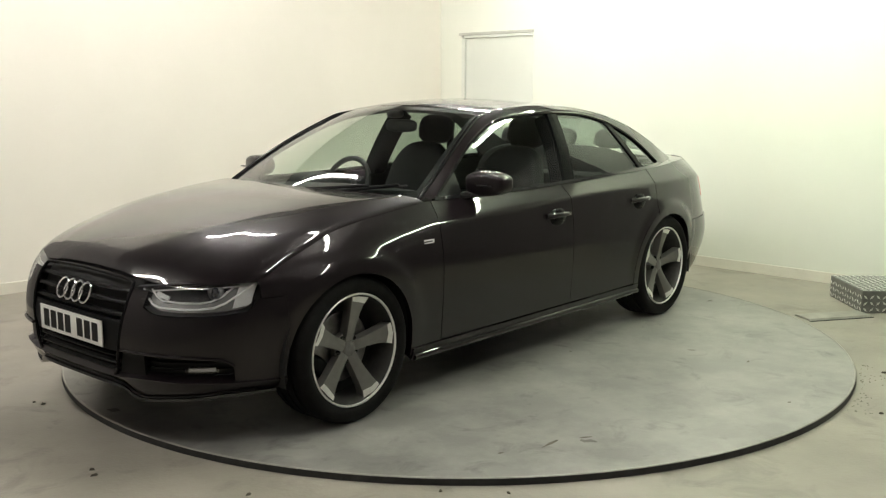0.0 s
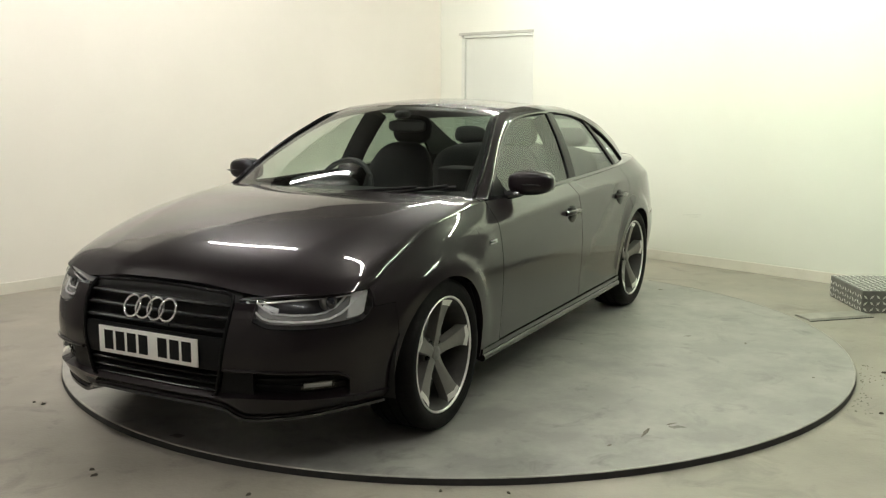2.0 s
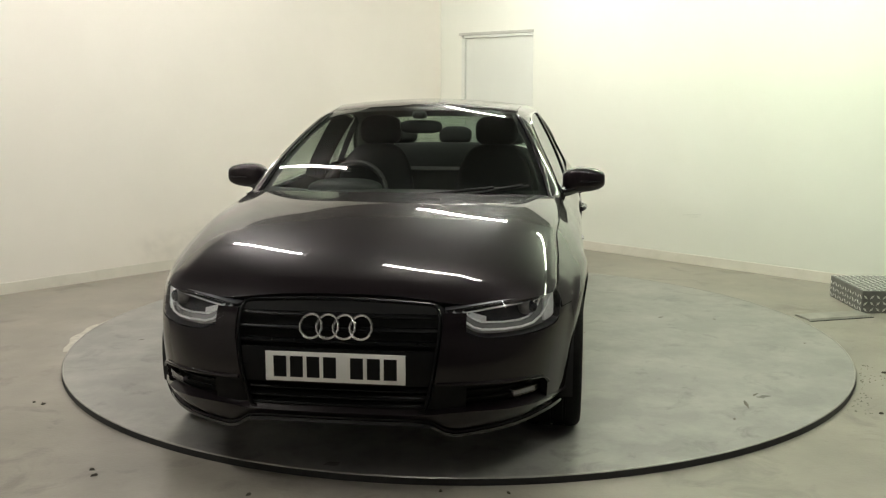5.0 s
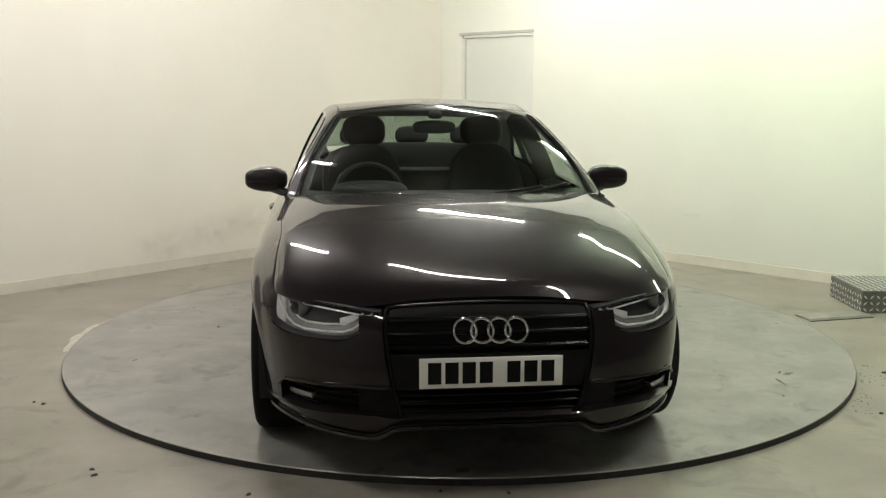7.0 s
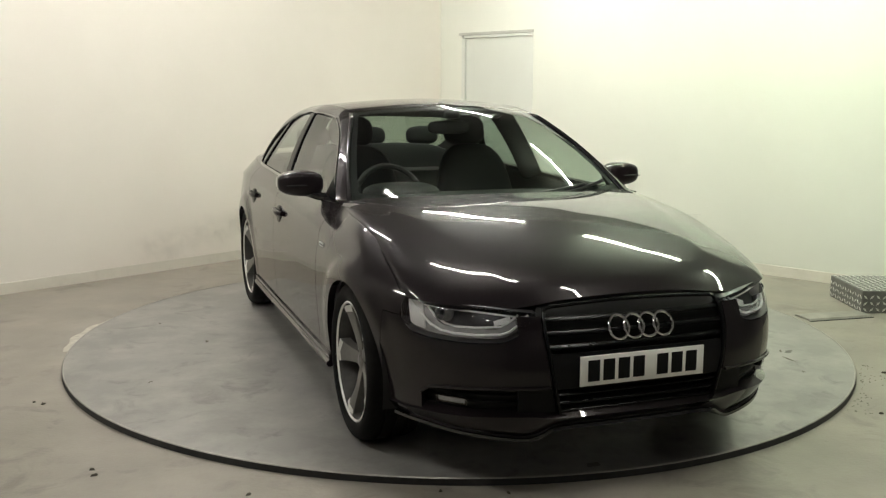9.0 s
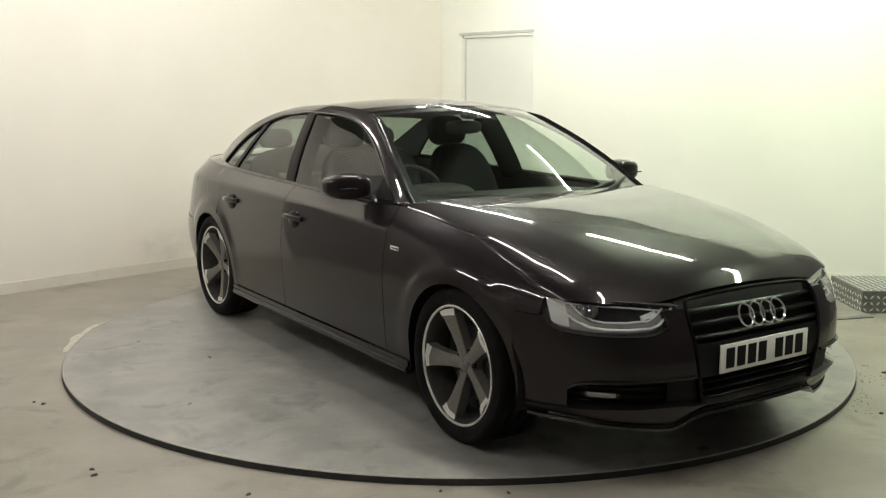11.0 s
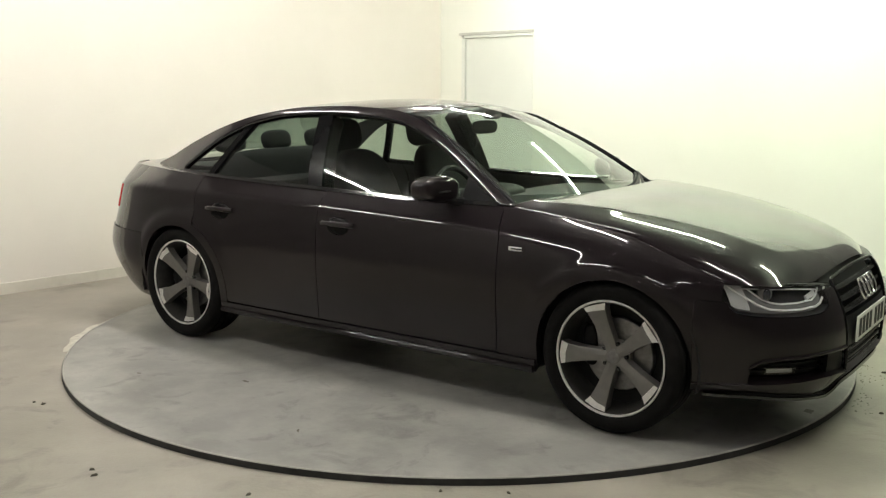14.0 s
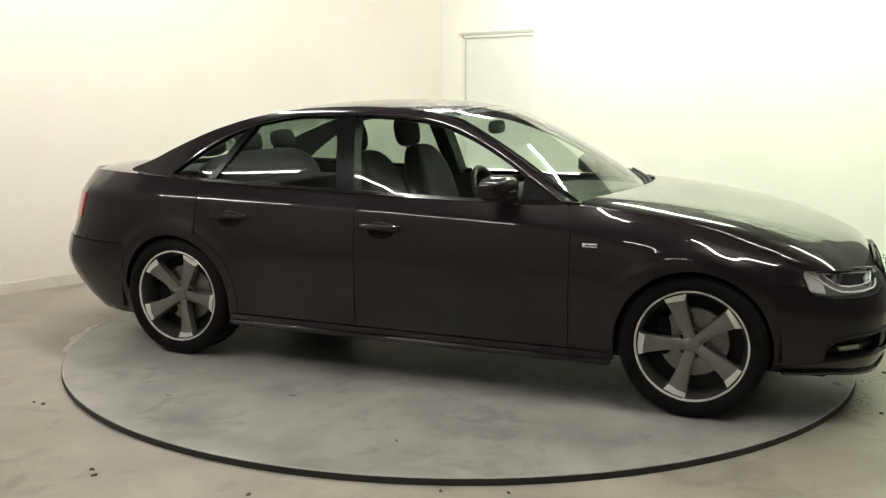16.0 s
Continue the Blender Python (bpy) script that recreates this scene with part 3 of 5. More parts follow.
def sheets(pieces, side=1, fold=0.014, centre=None):
    """One bmesh from several (function of u and v, nu, nv) sheets, welded; side -1 mirrors it; its free edges fold inwards to give it thickness."""
    bm = bmesh.new()
    for fn, nu, nv in pieces:
        g = [[bm.verts.new(fn(i / nu, j / nv)) for j in range(nv + 1)] for i in range(nu + 1)]
        for i in range(nu):
            for j in range(nv):
                q = (g[i][j], g[i + 1][j], g[i + 1][j + 1], g[i][j + 1])
                try:
                    bm.faces.new(q)
                except ValueError:
                    pass
    if side < 0:
        for v in bm.verts:
            v.co.y = -v.co.y
    bmesh.ops.remove_doubles(bm, verts=bm.verts, dist=0.0006)
    bmesh.ops.recalc_face_normals(bm, faces=bm.faces)
    bm.normal_update()
    mid = sum((v.co for v in bm.verts), Vector()) / len(bm.verts)
    c = Vector(centre) if centre else Vector((max(min(mid.x, 0.9), -1.1), 0, 0.5))
    if sum(f.normal.dot(f.calc_center_median() - c) * f.calc_area() for f in bm.faces) < 0:
        bmesh.ops.reverse_faces(bm, faces=bm.faces)
        bm.normal_update()
    if fold:
        edges = [e for e in bm.edges if e.is_boundary]
        normals = {v: v.normal.copy() for e in edges for v in e.verts}
        out = bmesh.ops.extrude_edge_only(bm, edges=edges)["geom"]
        fresh = [g for g in out if isinstance(g, bmesh.types.BMVert)]
        old = {}
        for v in fresh:
            for e in v.link_edges:
                o = e.other_vert(v)
                if o in normals:
                    old[v] = o
        for v in fresh:
            if v in old:
                v.co = v.co - normals[old[v]] * fold
    return bm


def slab(xl, xr, zb, zt, surf=side_y, off=0.0, cosine=None):
    """A sheet function over a stretch of the body's side, between edges xl and xr (of z) and heights zb and zt (of x)."""
    def fn(u, v):
        z = lerp(0.3, 0.9, v)
        for _ in range(8):
            if cosine:
                x = cosine[0] - cosine[1] * math.cos(math.pi * u)
            else:
                x = lerp(xl(z) if callable(xl) else xl, xr(z) if callable(xr) else xr, u)
            z = lerp(zb(x) if callable(zb) else zb, zt(x) if callable(zt) else zt, v)
        return Vector((x, surf(x, z) + off, z))
    return fn


def arch(c):
    return lambda x: HUB_Z + math.sqrt(max(ARCH_R**2 - (x - c) ** 2, 0.0))


def tube_along(bm, pts, r, n=8):
    """A round rod through points, closed at its ends."""
    rows = []
    for i, p in enumerate(pts):
        d = (pts[min(i + 1, len(pts) - 1)] - pts[max(i - 1, 0)]).normalized()
        a = d.cross(Vector((0, 0, 1)) if abs(d.z) < 0.9 else Vector((1, 0, 0))).normalized()
        b = d.cross(a)
        rows.append([bm.verts.new(p + a * (r * math.cos(2 * math.pi * k / n)) + b * (r * math.sin(2 * math.pi * k / n))) for k in range(n)])
    for i in range(len(rows) - 1):
        for k in range(n):
            bm.faces.new((rows[i][k], rows[i][(k + 1) % n], rows[i + 1][(k + 1) % n], rows[i + 1][k]))
    bm.faces.new(rows[0][::-1])
    bm.faces.new(rows[-1])
    bmesh.ops.recalc_face_normals(bm, faces=bm.faces)
    return bm


def blob(centre, size, power=2.6, nu=24, nv=14, shape=None):
    """A rounded, pillow-like solid."""
    bm = bmesh.new()

    def sp(t):
        return math.copysign(abs(t) ** (2 / power), t)

    rows = []
    for j in range(1, nv):
        la = math.pi * j / nv - math.pi / 2
        row = []
        for i in range(nu):
            lo = 2 * math.pi * i / nu
            p = Vector((sp(math.cos(la)) * sp(math.cos(lo)), sp(math.cos(la)) * sp(math.sin(lo)), sp(math.sin(la))))
            p = Vector((p.x * size[0] / 2, p.y * size[1] / 2, p.z * size[2] / 2))
            if shape:
                p = shape(p)
            row.append(bm.verts.new(p + Vector(centre)))
        rows.append(row)
    for j in range(len(rows) - 1):
        for i in range(nu):
            bm.faces.new((rows[j][i], rows[j][(i + 1) % nu], rows[j + 1][(i + 1) % nu], rows[j + 1][i]))
    bm.faces.new(rows[0][::-1])
    bm.faces.new(rows[-1])
    bmesh.ops.recalc_face_normals(bm, faces=bm.faces)
    return bm


CAR = tagged(new("car"), "clean dark grey metallic four-door saloon car parked on a turntable", "car")
G = 0.0022
ARCH_F, ARCH_B = arch(AXLE), arch(AXLE_R)
SILL = 0.272


# ---- lower body panels, both sides ----
def rear_door_back(z):
    r = 0.405
    if z < HUB_Z:
        return AXLE_R + r
    if z - HUB_Z >= r:
        return -1.205
    return max(-1.205, AXLE_R + math.sqrt(r * r - (z - HUB_Z) ** 2))


def front_door_front(z):
    return 0.868 - 0.25 * max(z - 0.80, 0.0)


def belt(x):
    return rim_z(x)


def sliver(u, v):
    a = radians(67.0) * u
    hi = min(0.405 - G, (-1.205 - G - AXLE_R) / max(math.cos(a), 0.01) if math.cos(a) * 0.405 < -AXLE_R - 1.205 else 9)
    r = lerp(ARCH_R, hi, v)
    x, z = AXLE_R + r * math.cos(a), HUB_Z + r * math.sin(a)
    return Vector((x, side_y(x, z), z))


for s in (1, -1):
    part("front_door", sheets([(slab(-0.243 + G, lambda z: front_door_front(z) - G, SILL, belt), 44, 46)], s), PAINT, CAR)
    part("rear_door", sheets([(slab(lambda z: rear_door_back(z) + G, -0.243 - G, SILL, belt), 36, 46)], s), PAINT, CAR)
    part("front_wing", sheets([
        (slab(lambda z: front_door_front(z) + G, AXLE - ARCH_R, SILL - 0.04, rim_z), 8, 28),
        (slab(0, 0, ARCH_F, rim_z, cosine=(AXLE, ARCH_R)), 48, 22),
        (lambda u, v: (lambda x, z: Vector((x, side_y(x, z), z)))(lerp(AXLE + ARCH_R, 1.876, u), lerp(0.6265, rim_z(lerp(AXLE + ARCH_R, 1.876, u)), v)), 6, 8)], s, fold=0.03), PAINT, CAR)
    part("rear_wing", sheets([
        (slab(AXLE_R - ARCH_R - 0.004, -1.205 - G, lambda x: ARCH_B(x), rim_z, cosine=None), 36, 24),
        (sliver, 24, 4),
        (slab(AXLE_R + ARCH_R, AXLE_R + 0.405 - G, SILL - 0.04, HUB_Z), 3, 4),
        (slab(-2.04, AXLE_R - ARCH_R - 0.004, 0.60, rim_z), 12, 20)], s, fold=0.03), PAINT, CAR)
    part("side_skirt", sheets([(slab(AXLE_R + ARCH_R + 0.01, AXLE - ARCH_R - 0.01, lambda x: 0.208, SILL - 0.006, off=0.010), 40, 6)], s, fold=0.06), PAINT, CAR)
    bm = bmesh.new()
    tube_along(bm, [Vector((x, s * (side_y(x, 0.22) + 0.014), 0.222)) for x in np.linspace(-0.995, 1.062, 30)], 0.017, 14)
    part("skirt_edge", bm, PAINT, CAR)
    part("door_shell", sheets([(slab(-1.0, 1.02, 0.22, lambda x: rim_z(x) - 0.01, off=-0.035), 30, 16)], s, fold=0), DARK_SHELL, CAR)
    part("rear_trim", sheets([(slab(-2.0, -1.0, 0.72, lambda x: rim_z(x) - 0.01, off=-0.05), 16, 4)], s, fold=0), DARK_SHELL, CAR)
    # wheel-arch liners
    for c in (AXLE, AXLE_R):
        part("arch_liner", sheets([(lambda u, v, c=c: Vector((c + 0.385 * math.cos(math.pi * (1.15 * u - 0.075)), lerp(0.50, 0.872 if c < 0 else 0.862, v), HUB_Z + 0.385 * math.sin(math.pi * (1.15 * u - 0.075)))), 28, 3)], s, fold=0, centre=(c, 0.7 * s, 2.0)), DARK_SHELL, CAR)
        part("inner_arch", sheets([(lambda u, v, c=c: Vector((lerp(c - 0.39, c + 0.39, u), 0.50, lerp(0.16, 0.75, v))), 2, 2)], s, fold=0), DARK_SHELL, CAR)
    # door handles
    for hx in (-0.095, -0.985):
        hz = 0.780 if hx > -0.5 else 0.792
        y0 = side_y(hx, hz)
        # black bulge drawn for the shaded hollow behind the handle
        cup = part("handle_cup", blob((hx, s * (y0 - 0.005), hz - 0.012), (0.160, 0.036, 0.104), 2.2), PILLAR_BLACK, CAR)
        bm = bmesh.new()
        pts = [Vector((hx + lerp(-0.105, 0.105, k / 12), s * (y0 + 0.004 + 0.022 * math.sin(math.pi * k / 12) ** 0.5), hz + 0.008 - 0.004 * abs(k - 6) / 6)) for k in range(13)]
        tube_along(bm, pts, 0.0145, 10)
        part("door_handle", bm, PAINT, CAR)
    # small silver badge on the wing
    yb = side_y(0.96, 0.762)
    bm = block(-0.034, 0.034, -0.003, 0.003, -0.009, 0.009, 0.002)
    bm.transform(Matrix.Translation((0.962, s * (yb + 0.003), 0.760)))
    badge = part("wing_badge", bm, LAMP_BRIGHT, CAR, "small silver badge")
    bm = block(-0.020, 0.034, -0.0045, 0.0045, -0.003, 0.003, 0.001)
    bm.transform(Matrix.Translation((0.962, s * (yb + 0.003), 0.760)))
    part("badge_bar", bm, SATIN_BLACK, badge, "dark bar")


# ---- front end ----
lamp_top = curve((40.0, 0.694), (53.0, 0.686), (66.0, 0.662))
lamp_low = curve((40.0, 0.612), (41.5, 0.582), (46.0, 0.571), (52.0, 0.568), (58.0, 0.571), (61.5, 0.592), (66.0, 0.656))
grille_y = curve((0.29, 0.322), (0.40, 0.348), (0.52, 0.368), (0.60, 0.376), (0.66, 0.372), (0.69, 0.345))


reflector_top = curve((40.0, 0.690), (43.8, 0.686), (45.0, 0.655), (46.8, 0.618), (49.0, 0.607), (57.5, 0.607), (60.0, 0.628), (62.0, 0.645), (64.5, 0.655))


def fp(a0, a1, z0, z1, off=0.0):
    """A sheet on the wrapped front between plan angles and heights (numbers or functions of the angle)."""
    def fn(u, v):
        a = lerp(a0, a1, u)
        return front_pt(a, lerp(z0(a) if callable(z0) else z0, z1(a) if callable(z1) else z1, v), off)
    return fn


FOG_A, FOG_B = 43.0, 62.0
fog_top = curve((43.0, 0.355), (45.0, 0.384), (50.0, 0.396), (62.0, 0.404), (70.0, 0.404))
fog_low = curve((43.0, 0.310), (46.0, 0.298), (53.0, 0.296), (62.0, 0.300))
lip_top = curve((33.0, 0.275), (45.0, 0.288), (53.0, 0.294), (60.0, 0.299), (64.5, 0.297), (68.0, 0.289), (74.0, 0.287), (90.0, 0.287))
lip_low = curve((33.0, 0.238), (43.0, 0.240), (50.0, 0.227), (57.0, 0.214), (63.0, 0.205), (65.5, 0.217), (69.0, 0.249), (74.0, 0.255), (90.0, 0.255))


def arch_angle(z):
    """The plan angle at which the wrapped front meets the wheel arch."""
    k = ((AXLE + ARCH_R + 0.0012 - XF) / (nose_x(z) - XF)) ** NF
    return math.degrees(math.atan((k / (1 - k)) ** (1 / NF)))


def bumper_corner(u, v):
    a = lerp(34.3, FOG_A, u)
    z = lerp(lip_top(a), 0.624 if a < 40 else lamp_low(a) - 0.006, v)
    return front_pt(lerp(arch_angle(z), FOG_A, u), z)


def column(u, v):
    z = lerp(0.405, 0.655, v)
    a = front_pt(FOG_B, z)
    return front_y(lerp(a.y, grille_y(z) + 0.012, u), z)


for s in (1, -1):
    part("bumper_side", sheets([
        (bumper_corner, 22, 20),
        (fp(FOG_A, FOG_B, fog_top, lambda a: lamp_low(a) - 0.006), 26, 10),
        (column, 6, 20)], s, fold=0.035), PAINT, CAR)
    part("intake_inner", sheets([(lambda u, v: front_y(lerp(front_pt(FOG_B, lerp(0.290, 0.403, v)).y + 0.01, grille_y(lerp(0.290, 0.403, v)) + 0.010, u), lerp(0.290, 0.403, v), -0.016), 6, 8)], s, fold=0.03), SATIN_BLACK, CAR)
    # a raised sculpted edge over each lower intake
    bm = bmesh.new()
    tube_along(bm, [Vector((p.x, s * p.y, p.z)) for p in (front_pt(lerp(FOG_A, 67.5, k / 24), fog_top(lerp(FOG_A, 67.5, k / 24)) + 0.002, 0.004) for k in range(25))], 0.007, 8)
    part("intake_trim", bm, PAINT, CAR)
    part("intake_grille", sheets([(fp(FOG_A - 1, FOG_B + 1.5, lambda a: fog_low(a) - 0.03, lambda a: fog_top(a) + 0.01, -0.045), 24, 6)], s, fold=0), SATIN_BLACK, CAR)
    for k in range(3):
        bm = bmesh.new()
        tube_along(bm, [Vector((p.x, s * p.y, p.z)) for p in (front_pt(lerp(FOG_A, FOG_B + 1, i / 10), lerp(fog_low(50), fog_top(50), (k + 0.6) / 3.4), -0.034) for i in range(11))], 0.004, 6)
        part("intake_bar", bm, BAR_BLACK, CAR)
    fog = part("fog_lamp", sheets([(fp(46.0, 51.0, 0.336, 0.352, -0.012), 10, 6)], s, fold=0.03), FOG_GREY, CAR, "small clear fog lamp")
    part("fog_lens", sheets([(fp(45.6, 51.6, 0.330, 0.358, -0.006), 10, 6)], s, fold=0.004), LENS, fog)
    # headlamp: dark bowl, reflector strip, projector, light guide, clear lens
    lamp = tagged(new("headlamp"), "clear headlamp with an angular white light guide")
    lamp.parent = CAR
    part("bowl", sheets([
        (fp(39.8, 66.2, lambda a: lamp_low(a) - 0.003, lambda a: lamp_top(a) + 0.002, -0.060), 30, 8),
        (lambda u, v: front_pt(lerp(39.8, 66.2, u), lamp_top(lerp(39.8, 66.2, u)) + 0.002, lerp(-0.060, -0.004, v)), 30, 2),
        (lambda u, v: front_pt(lerp(39.8, 66.2, u), lamp_low(lerp(39.8, 66.2, u)) - 0.003, lerp(-0.060, -0.004, v)), 30, 2)], s, fold=0), LAMP_BOWL, lamp)
    part("reflector", sheets([(fp(40.8, 64.4, lambda a: lamp_low(a) + 0.006, lambda a: min(reflector_top(a), lamp_top(a) - 0.008), -0.032), 36, 8)], s, fold=0.01), LAMP_GREY, lamp)
    bm = bmesh.new()
    path = [front_pt(a, z, -0.020) for a, z in ((64.6, 0.656), (62.6, 0.628), (60.4, 0.602), (58.5, 0.592), (54, 0.588), (50, 0.588), (47.2, 0.594), (45.2, 0.612), (43.6, 0.640), (42.4, 0.664), (41.6, 0.682))]
    tube_along(bm, [Vector((p.x, s * p.y, p.z)) for p in path], 0.0048, 8)
    part("light_guide", bm, LIGHT_GUIDE, lamp, "white angular daytime light guide")
    bm = bmesh.new()
    path = [front_pt(a, z, -0.030) for a, z in ((62.6, 0.655), (60.4, 0.630), (58.6, 0.616), (54.0, 0.611), (50.0, 0.611), (48.0, 0.617), (46.2, 0.636), (44.8, 0.668))]
    tube_along(bm, [Vector((p.x, s * p.y, p.z)) for p in path], 0.0040, 8)
    path = [front_pt(a, lamp_top(a) - 0.020, -0.026) for a in (43, 47, 51, 55, 59, 62)]
    tube_along(bm, [Vector((p.x, s * p.y, p.z)) for p in path], 0.0035, 8)
    part("upper_strip", bm, LAMP_BRIGHT, lamp)
    part("outer_reflector", sheets([(fp(40.8, 43.8, lambda a: lamp_low(a) + 0.014, lambda a: lamp_top(a) - 0.008, -0.024), 8, 8)], s, fold=0.01), LAMP_BRIGHT, lamp)
    part("inner_reflector", sheets([(fp(57.5, 61.0, lambda a: 0.618 + 0.004 * (a - 57.5), lambda a: 0.634 + 0.005 * (a - 57.5), -0.034), 6, 3)], s, fold=0.01), LAMP_BRIGHT, lamp)
    c = front_pt(47.8, 0.652, -0.042)
    part("projector", blob((c.x, s * c.y, c.z), (0.06, 0.070, 0.068), 2.2), BRAKE_STEEL, lamp)
    c = front_pt(47.8, 0.652, -0.020)
    part("projector_lens", blob((c.x, s * c.y, c.z), (0.030, 0.050, 0.050), 2.0), PROJECTOR, lamp)
    part("lens", sheets([(fp(40.0, 66.0, lambda a: lamp_low(a), lambda a: lamp_top(a), 0.0), 32, 10)], s, fold=0.006), LENS, lamp, "clear plastic lens")
    lamp_shadow_free = lamp.children[-1]
    lamp_shadow_free.visible_shadow = False

# lip and splitter run right across
for s in (1, -1):
    part("front_lip", sheets([(lambda u, v: front_pt(lerp(34.5, 90, u), lerp(lip_low(lerp(34.5, 90, u)), lip_top(lerp(34.5, 90, u)), v), lerp(-0.016, 0.009, v)), 48, 8)], s, fold=0.05), PAINT, CAR)
    part("splitter", sheets([(lambda u, v: front_pt(lerp(36.5, 90, u), lerp(lip_low(lerp(36.5, 90, u)) - 0.014, lip_low(lerp(36.5, 90, u)) - 0.002, v), 0.006 - 0.006 * v), 44, 3)], s, fold=0.08), GLOSS_BLACK, CAR, "black lower splitter")
    bm = bmesh.new()
    tube_along(bm, [Vector((p.x, s * p.y, p.z)) for p in (front_pt(lerp(40, 90, k / 40), lip_low(lerp(40, 90, k / 40)) + 0.002, -0.012) for k in range(41))], 0.0060, 8)
    part("lip_edge", bm, PAINT, CAR)

# radiator grille: dark back, surround, cross bars, four rings, plate
part("grille_back", sheets([(lambda u, v: front_y(lerp(-1, 1, u) * (grille_y(lerp(0.285, 0.69, v)) + 0.01), lerp(0.285, 0.69, v), -0.050), 24, 12)], 1, fold=0), DARK_SHELL, CAR)
GRILLE = tagged(new("radiator_grille"), "gloss black trapezoid radiator grille with cross bars")
GRILLE.parent = CAR
loop = [(-grille_y(z), z) for z in np.linspace(0.30, 0.675, 16)] + [(y, 0.692 - 0.012 * (y / 0.36) ** 2) for y in np.linspace(-0.34, 0.34, 18)] + [(grille_y(z), z) for z in np.linspace(0.675, 0.30, 16)] + [(y, 0.288) for y in np.linspace(0.30, -0.30, 10)]
bm = bmesh.new()
tube_along(bm, [front_y(y, z, -0.004) for y, z in loop + loop[:1]], 0.0075, 8)
part("surround", bm, BAR_BLACK, GRILLE)


def cross_bar(z, deep, thick, off):
    w = grille_y(z)
    return sheets([(lambda u, v: front_y(lerp(-w, w, u), z + thick * (v - 0.5), off + 0.006 * math.sin(math.pi * v)), 24, 3)], 1, fold=deep)


for z in (0.640, 0.592, 0.544, 0.372, 0.340, 0.310):
    part("cross_bar", cross_bar(z, 0.03, 0.017 if z > 0.5 else 0.012, -0.014), BAR_BLACK, GRILLE)
part("plate_bed", cross_bar(0.458, 0.03, 0.13, -0.010), SATIN_BLACK, GRILLE)
EMBLEM = tagged(new("ring_emblem"), "chrome emblem of four linked rings")
EMBLEM.parent = CAR
for k in range(4):
    bm = bmesh.new()
    y0 = (k - 1.5) * 0.0620
    tube_along(bm, [front_y(y0 + 0.0405 * math.cos(2 * math.pi * i / 40), 0.605 + 0.0405 * math.sin(2 * math.pi * i / 40), 0.012) for i in range(41)], 0.0052, 8)
    part("ring", bm, CHROME, EMBLEM)

PLATE = part("number_plate", block(2.268, 2.274, -0.26, 0.26, 0.4025, 0.5135, 0.0015), PLATE_WHITE, CAR, "white front number plate with dark bars")
for k, y in enumerate((0.205, 0.143, 0.081, 0.019, -0.081, -0.143, -0.205)):
    part("character_bar", block(2.2742, 2.2748, -y - 0.024, -y + 0.024, 0.4185, 0.4975, 0.0), SATIN_BLACK, PLATE, smooth=False)


# ---- bonnet ----
def bonnet_xy(sv, t):
    cx, cy = 1.065 - 0.225 * abs(sv) ** 2.2, 0.748 * sv
    a = lerp(90, 41.0, abs(sv) ** 0.82)
    zf = 0.700
    f = front_pt(a, zf, -0.012)
    fx, fy = f.x - 0.004, math.copysign(f.y, sv)
    ey = (side_y(lerp(0.84, 1.862, t), rim_z(lerp(0.84, 1.862, t))) - 0.003) * (1 if sv > 0 else -1)
    x, y = lerp(cx, fx, t), lerp(cy, fy, t)
    k = abs(sv) ** 3
    return x, lerp(y, ey, k) if abs(sv) > 0 else y


centre_z = curve((0.0, 0.972), (0.2, 0.956), (0.4, 0.925), (0.6, 0.880), (0.8, 0.822), (0.9, 0.782), (0.96, 0.748), (1.0, 0.708))


def bonnet(u, v):
    sv = lerp(-1, 1, u)
    t = v
    x, y = bonnet_xy(sv, t)
    ze = rim_z(lerp(0.84, 1.862, t)) - (0.014 * t**6)
    zc = centre_z(t)
    q = abs(sv)
    qc, a = 0.80 - 0.36 * t, lerp(0.36, 0.14, t)
    inner, outer = 1 - a * (q / qc) ** 2, (1 - a) * (1 - q) / (1 - qc)
    k = 0.5 + 0.5 * max(-1.0, min(1.0, (outer - inner) / 0.024))
    z = ze + (zc - ze) * (lerp(outer, inner, k) - 0.006 * 4 * k * (1 - k))
    z += 0.002 / (1 + math.exp((q - qc) / 0.017)) * (1 - t**9)
    z -= 0.030 * t**10 * math.exp(-(((q - 0.5) / 0.22) ** 2))
    return Vector((x, y, z))


part("bonnet", sheets([(bonnet, 176, 52)], 1, fold=0.018, centre=(1.2, 0, 0)), PAINT, CAR)
part("engine_shell", sheets([(lambda u, v: bonnet(lerp(0.02, 0.98, u), lerp(0.0, 0.96, v)) - Vector((0, 0, 0.09)), 20, 14)], 1, fold=0), DARK_SHELL, CAR)


# ---- greenhouse ----
rail_z = curve((0.90, 0.902), (0.75, 1.001), (0.55, 1.124), (0.35, 1.230), (0.15, 1.316), (-0.05, 1.356), (-0.35, 1.371), (-0.65, 1.360), (-0.95, 1.318), (-1.2, 1.248), (-1.45, 1.150), (-1.65, 1.062), (-1.82, 1.006))
dlo_z = curve((0.80, 0.930), (0.62, 1.042), (0.45, 1.142), (0.25, 1.236), (0.05, 1.296), (-0.15, 1.317), (-0.40, 1.326), (-0.70, 1.314), (-0.95, 1.270), (-1.12, 1.205), (-1.27, 1.118), (-1.38, 1.042), (-1.45, 0.990))


pillar_step = curve((-2.0, 0.085), (-1.75, 0.075), (-1.5, 0.040), (-1.15, 0.0), (0.9, 0.0))


front_lean = curve((-0.35, 0.0), (0.1, 0.10), (0.5, 0.135), (0.9, 0.15))


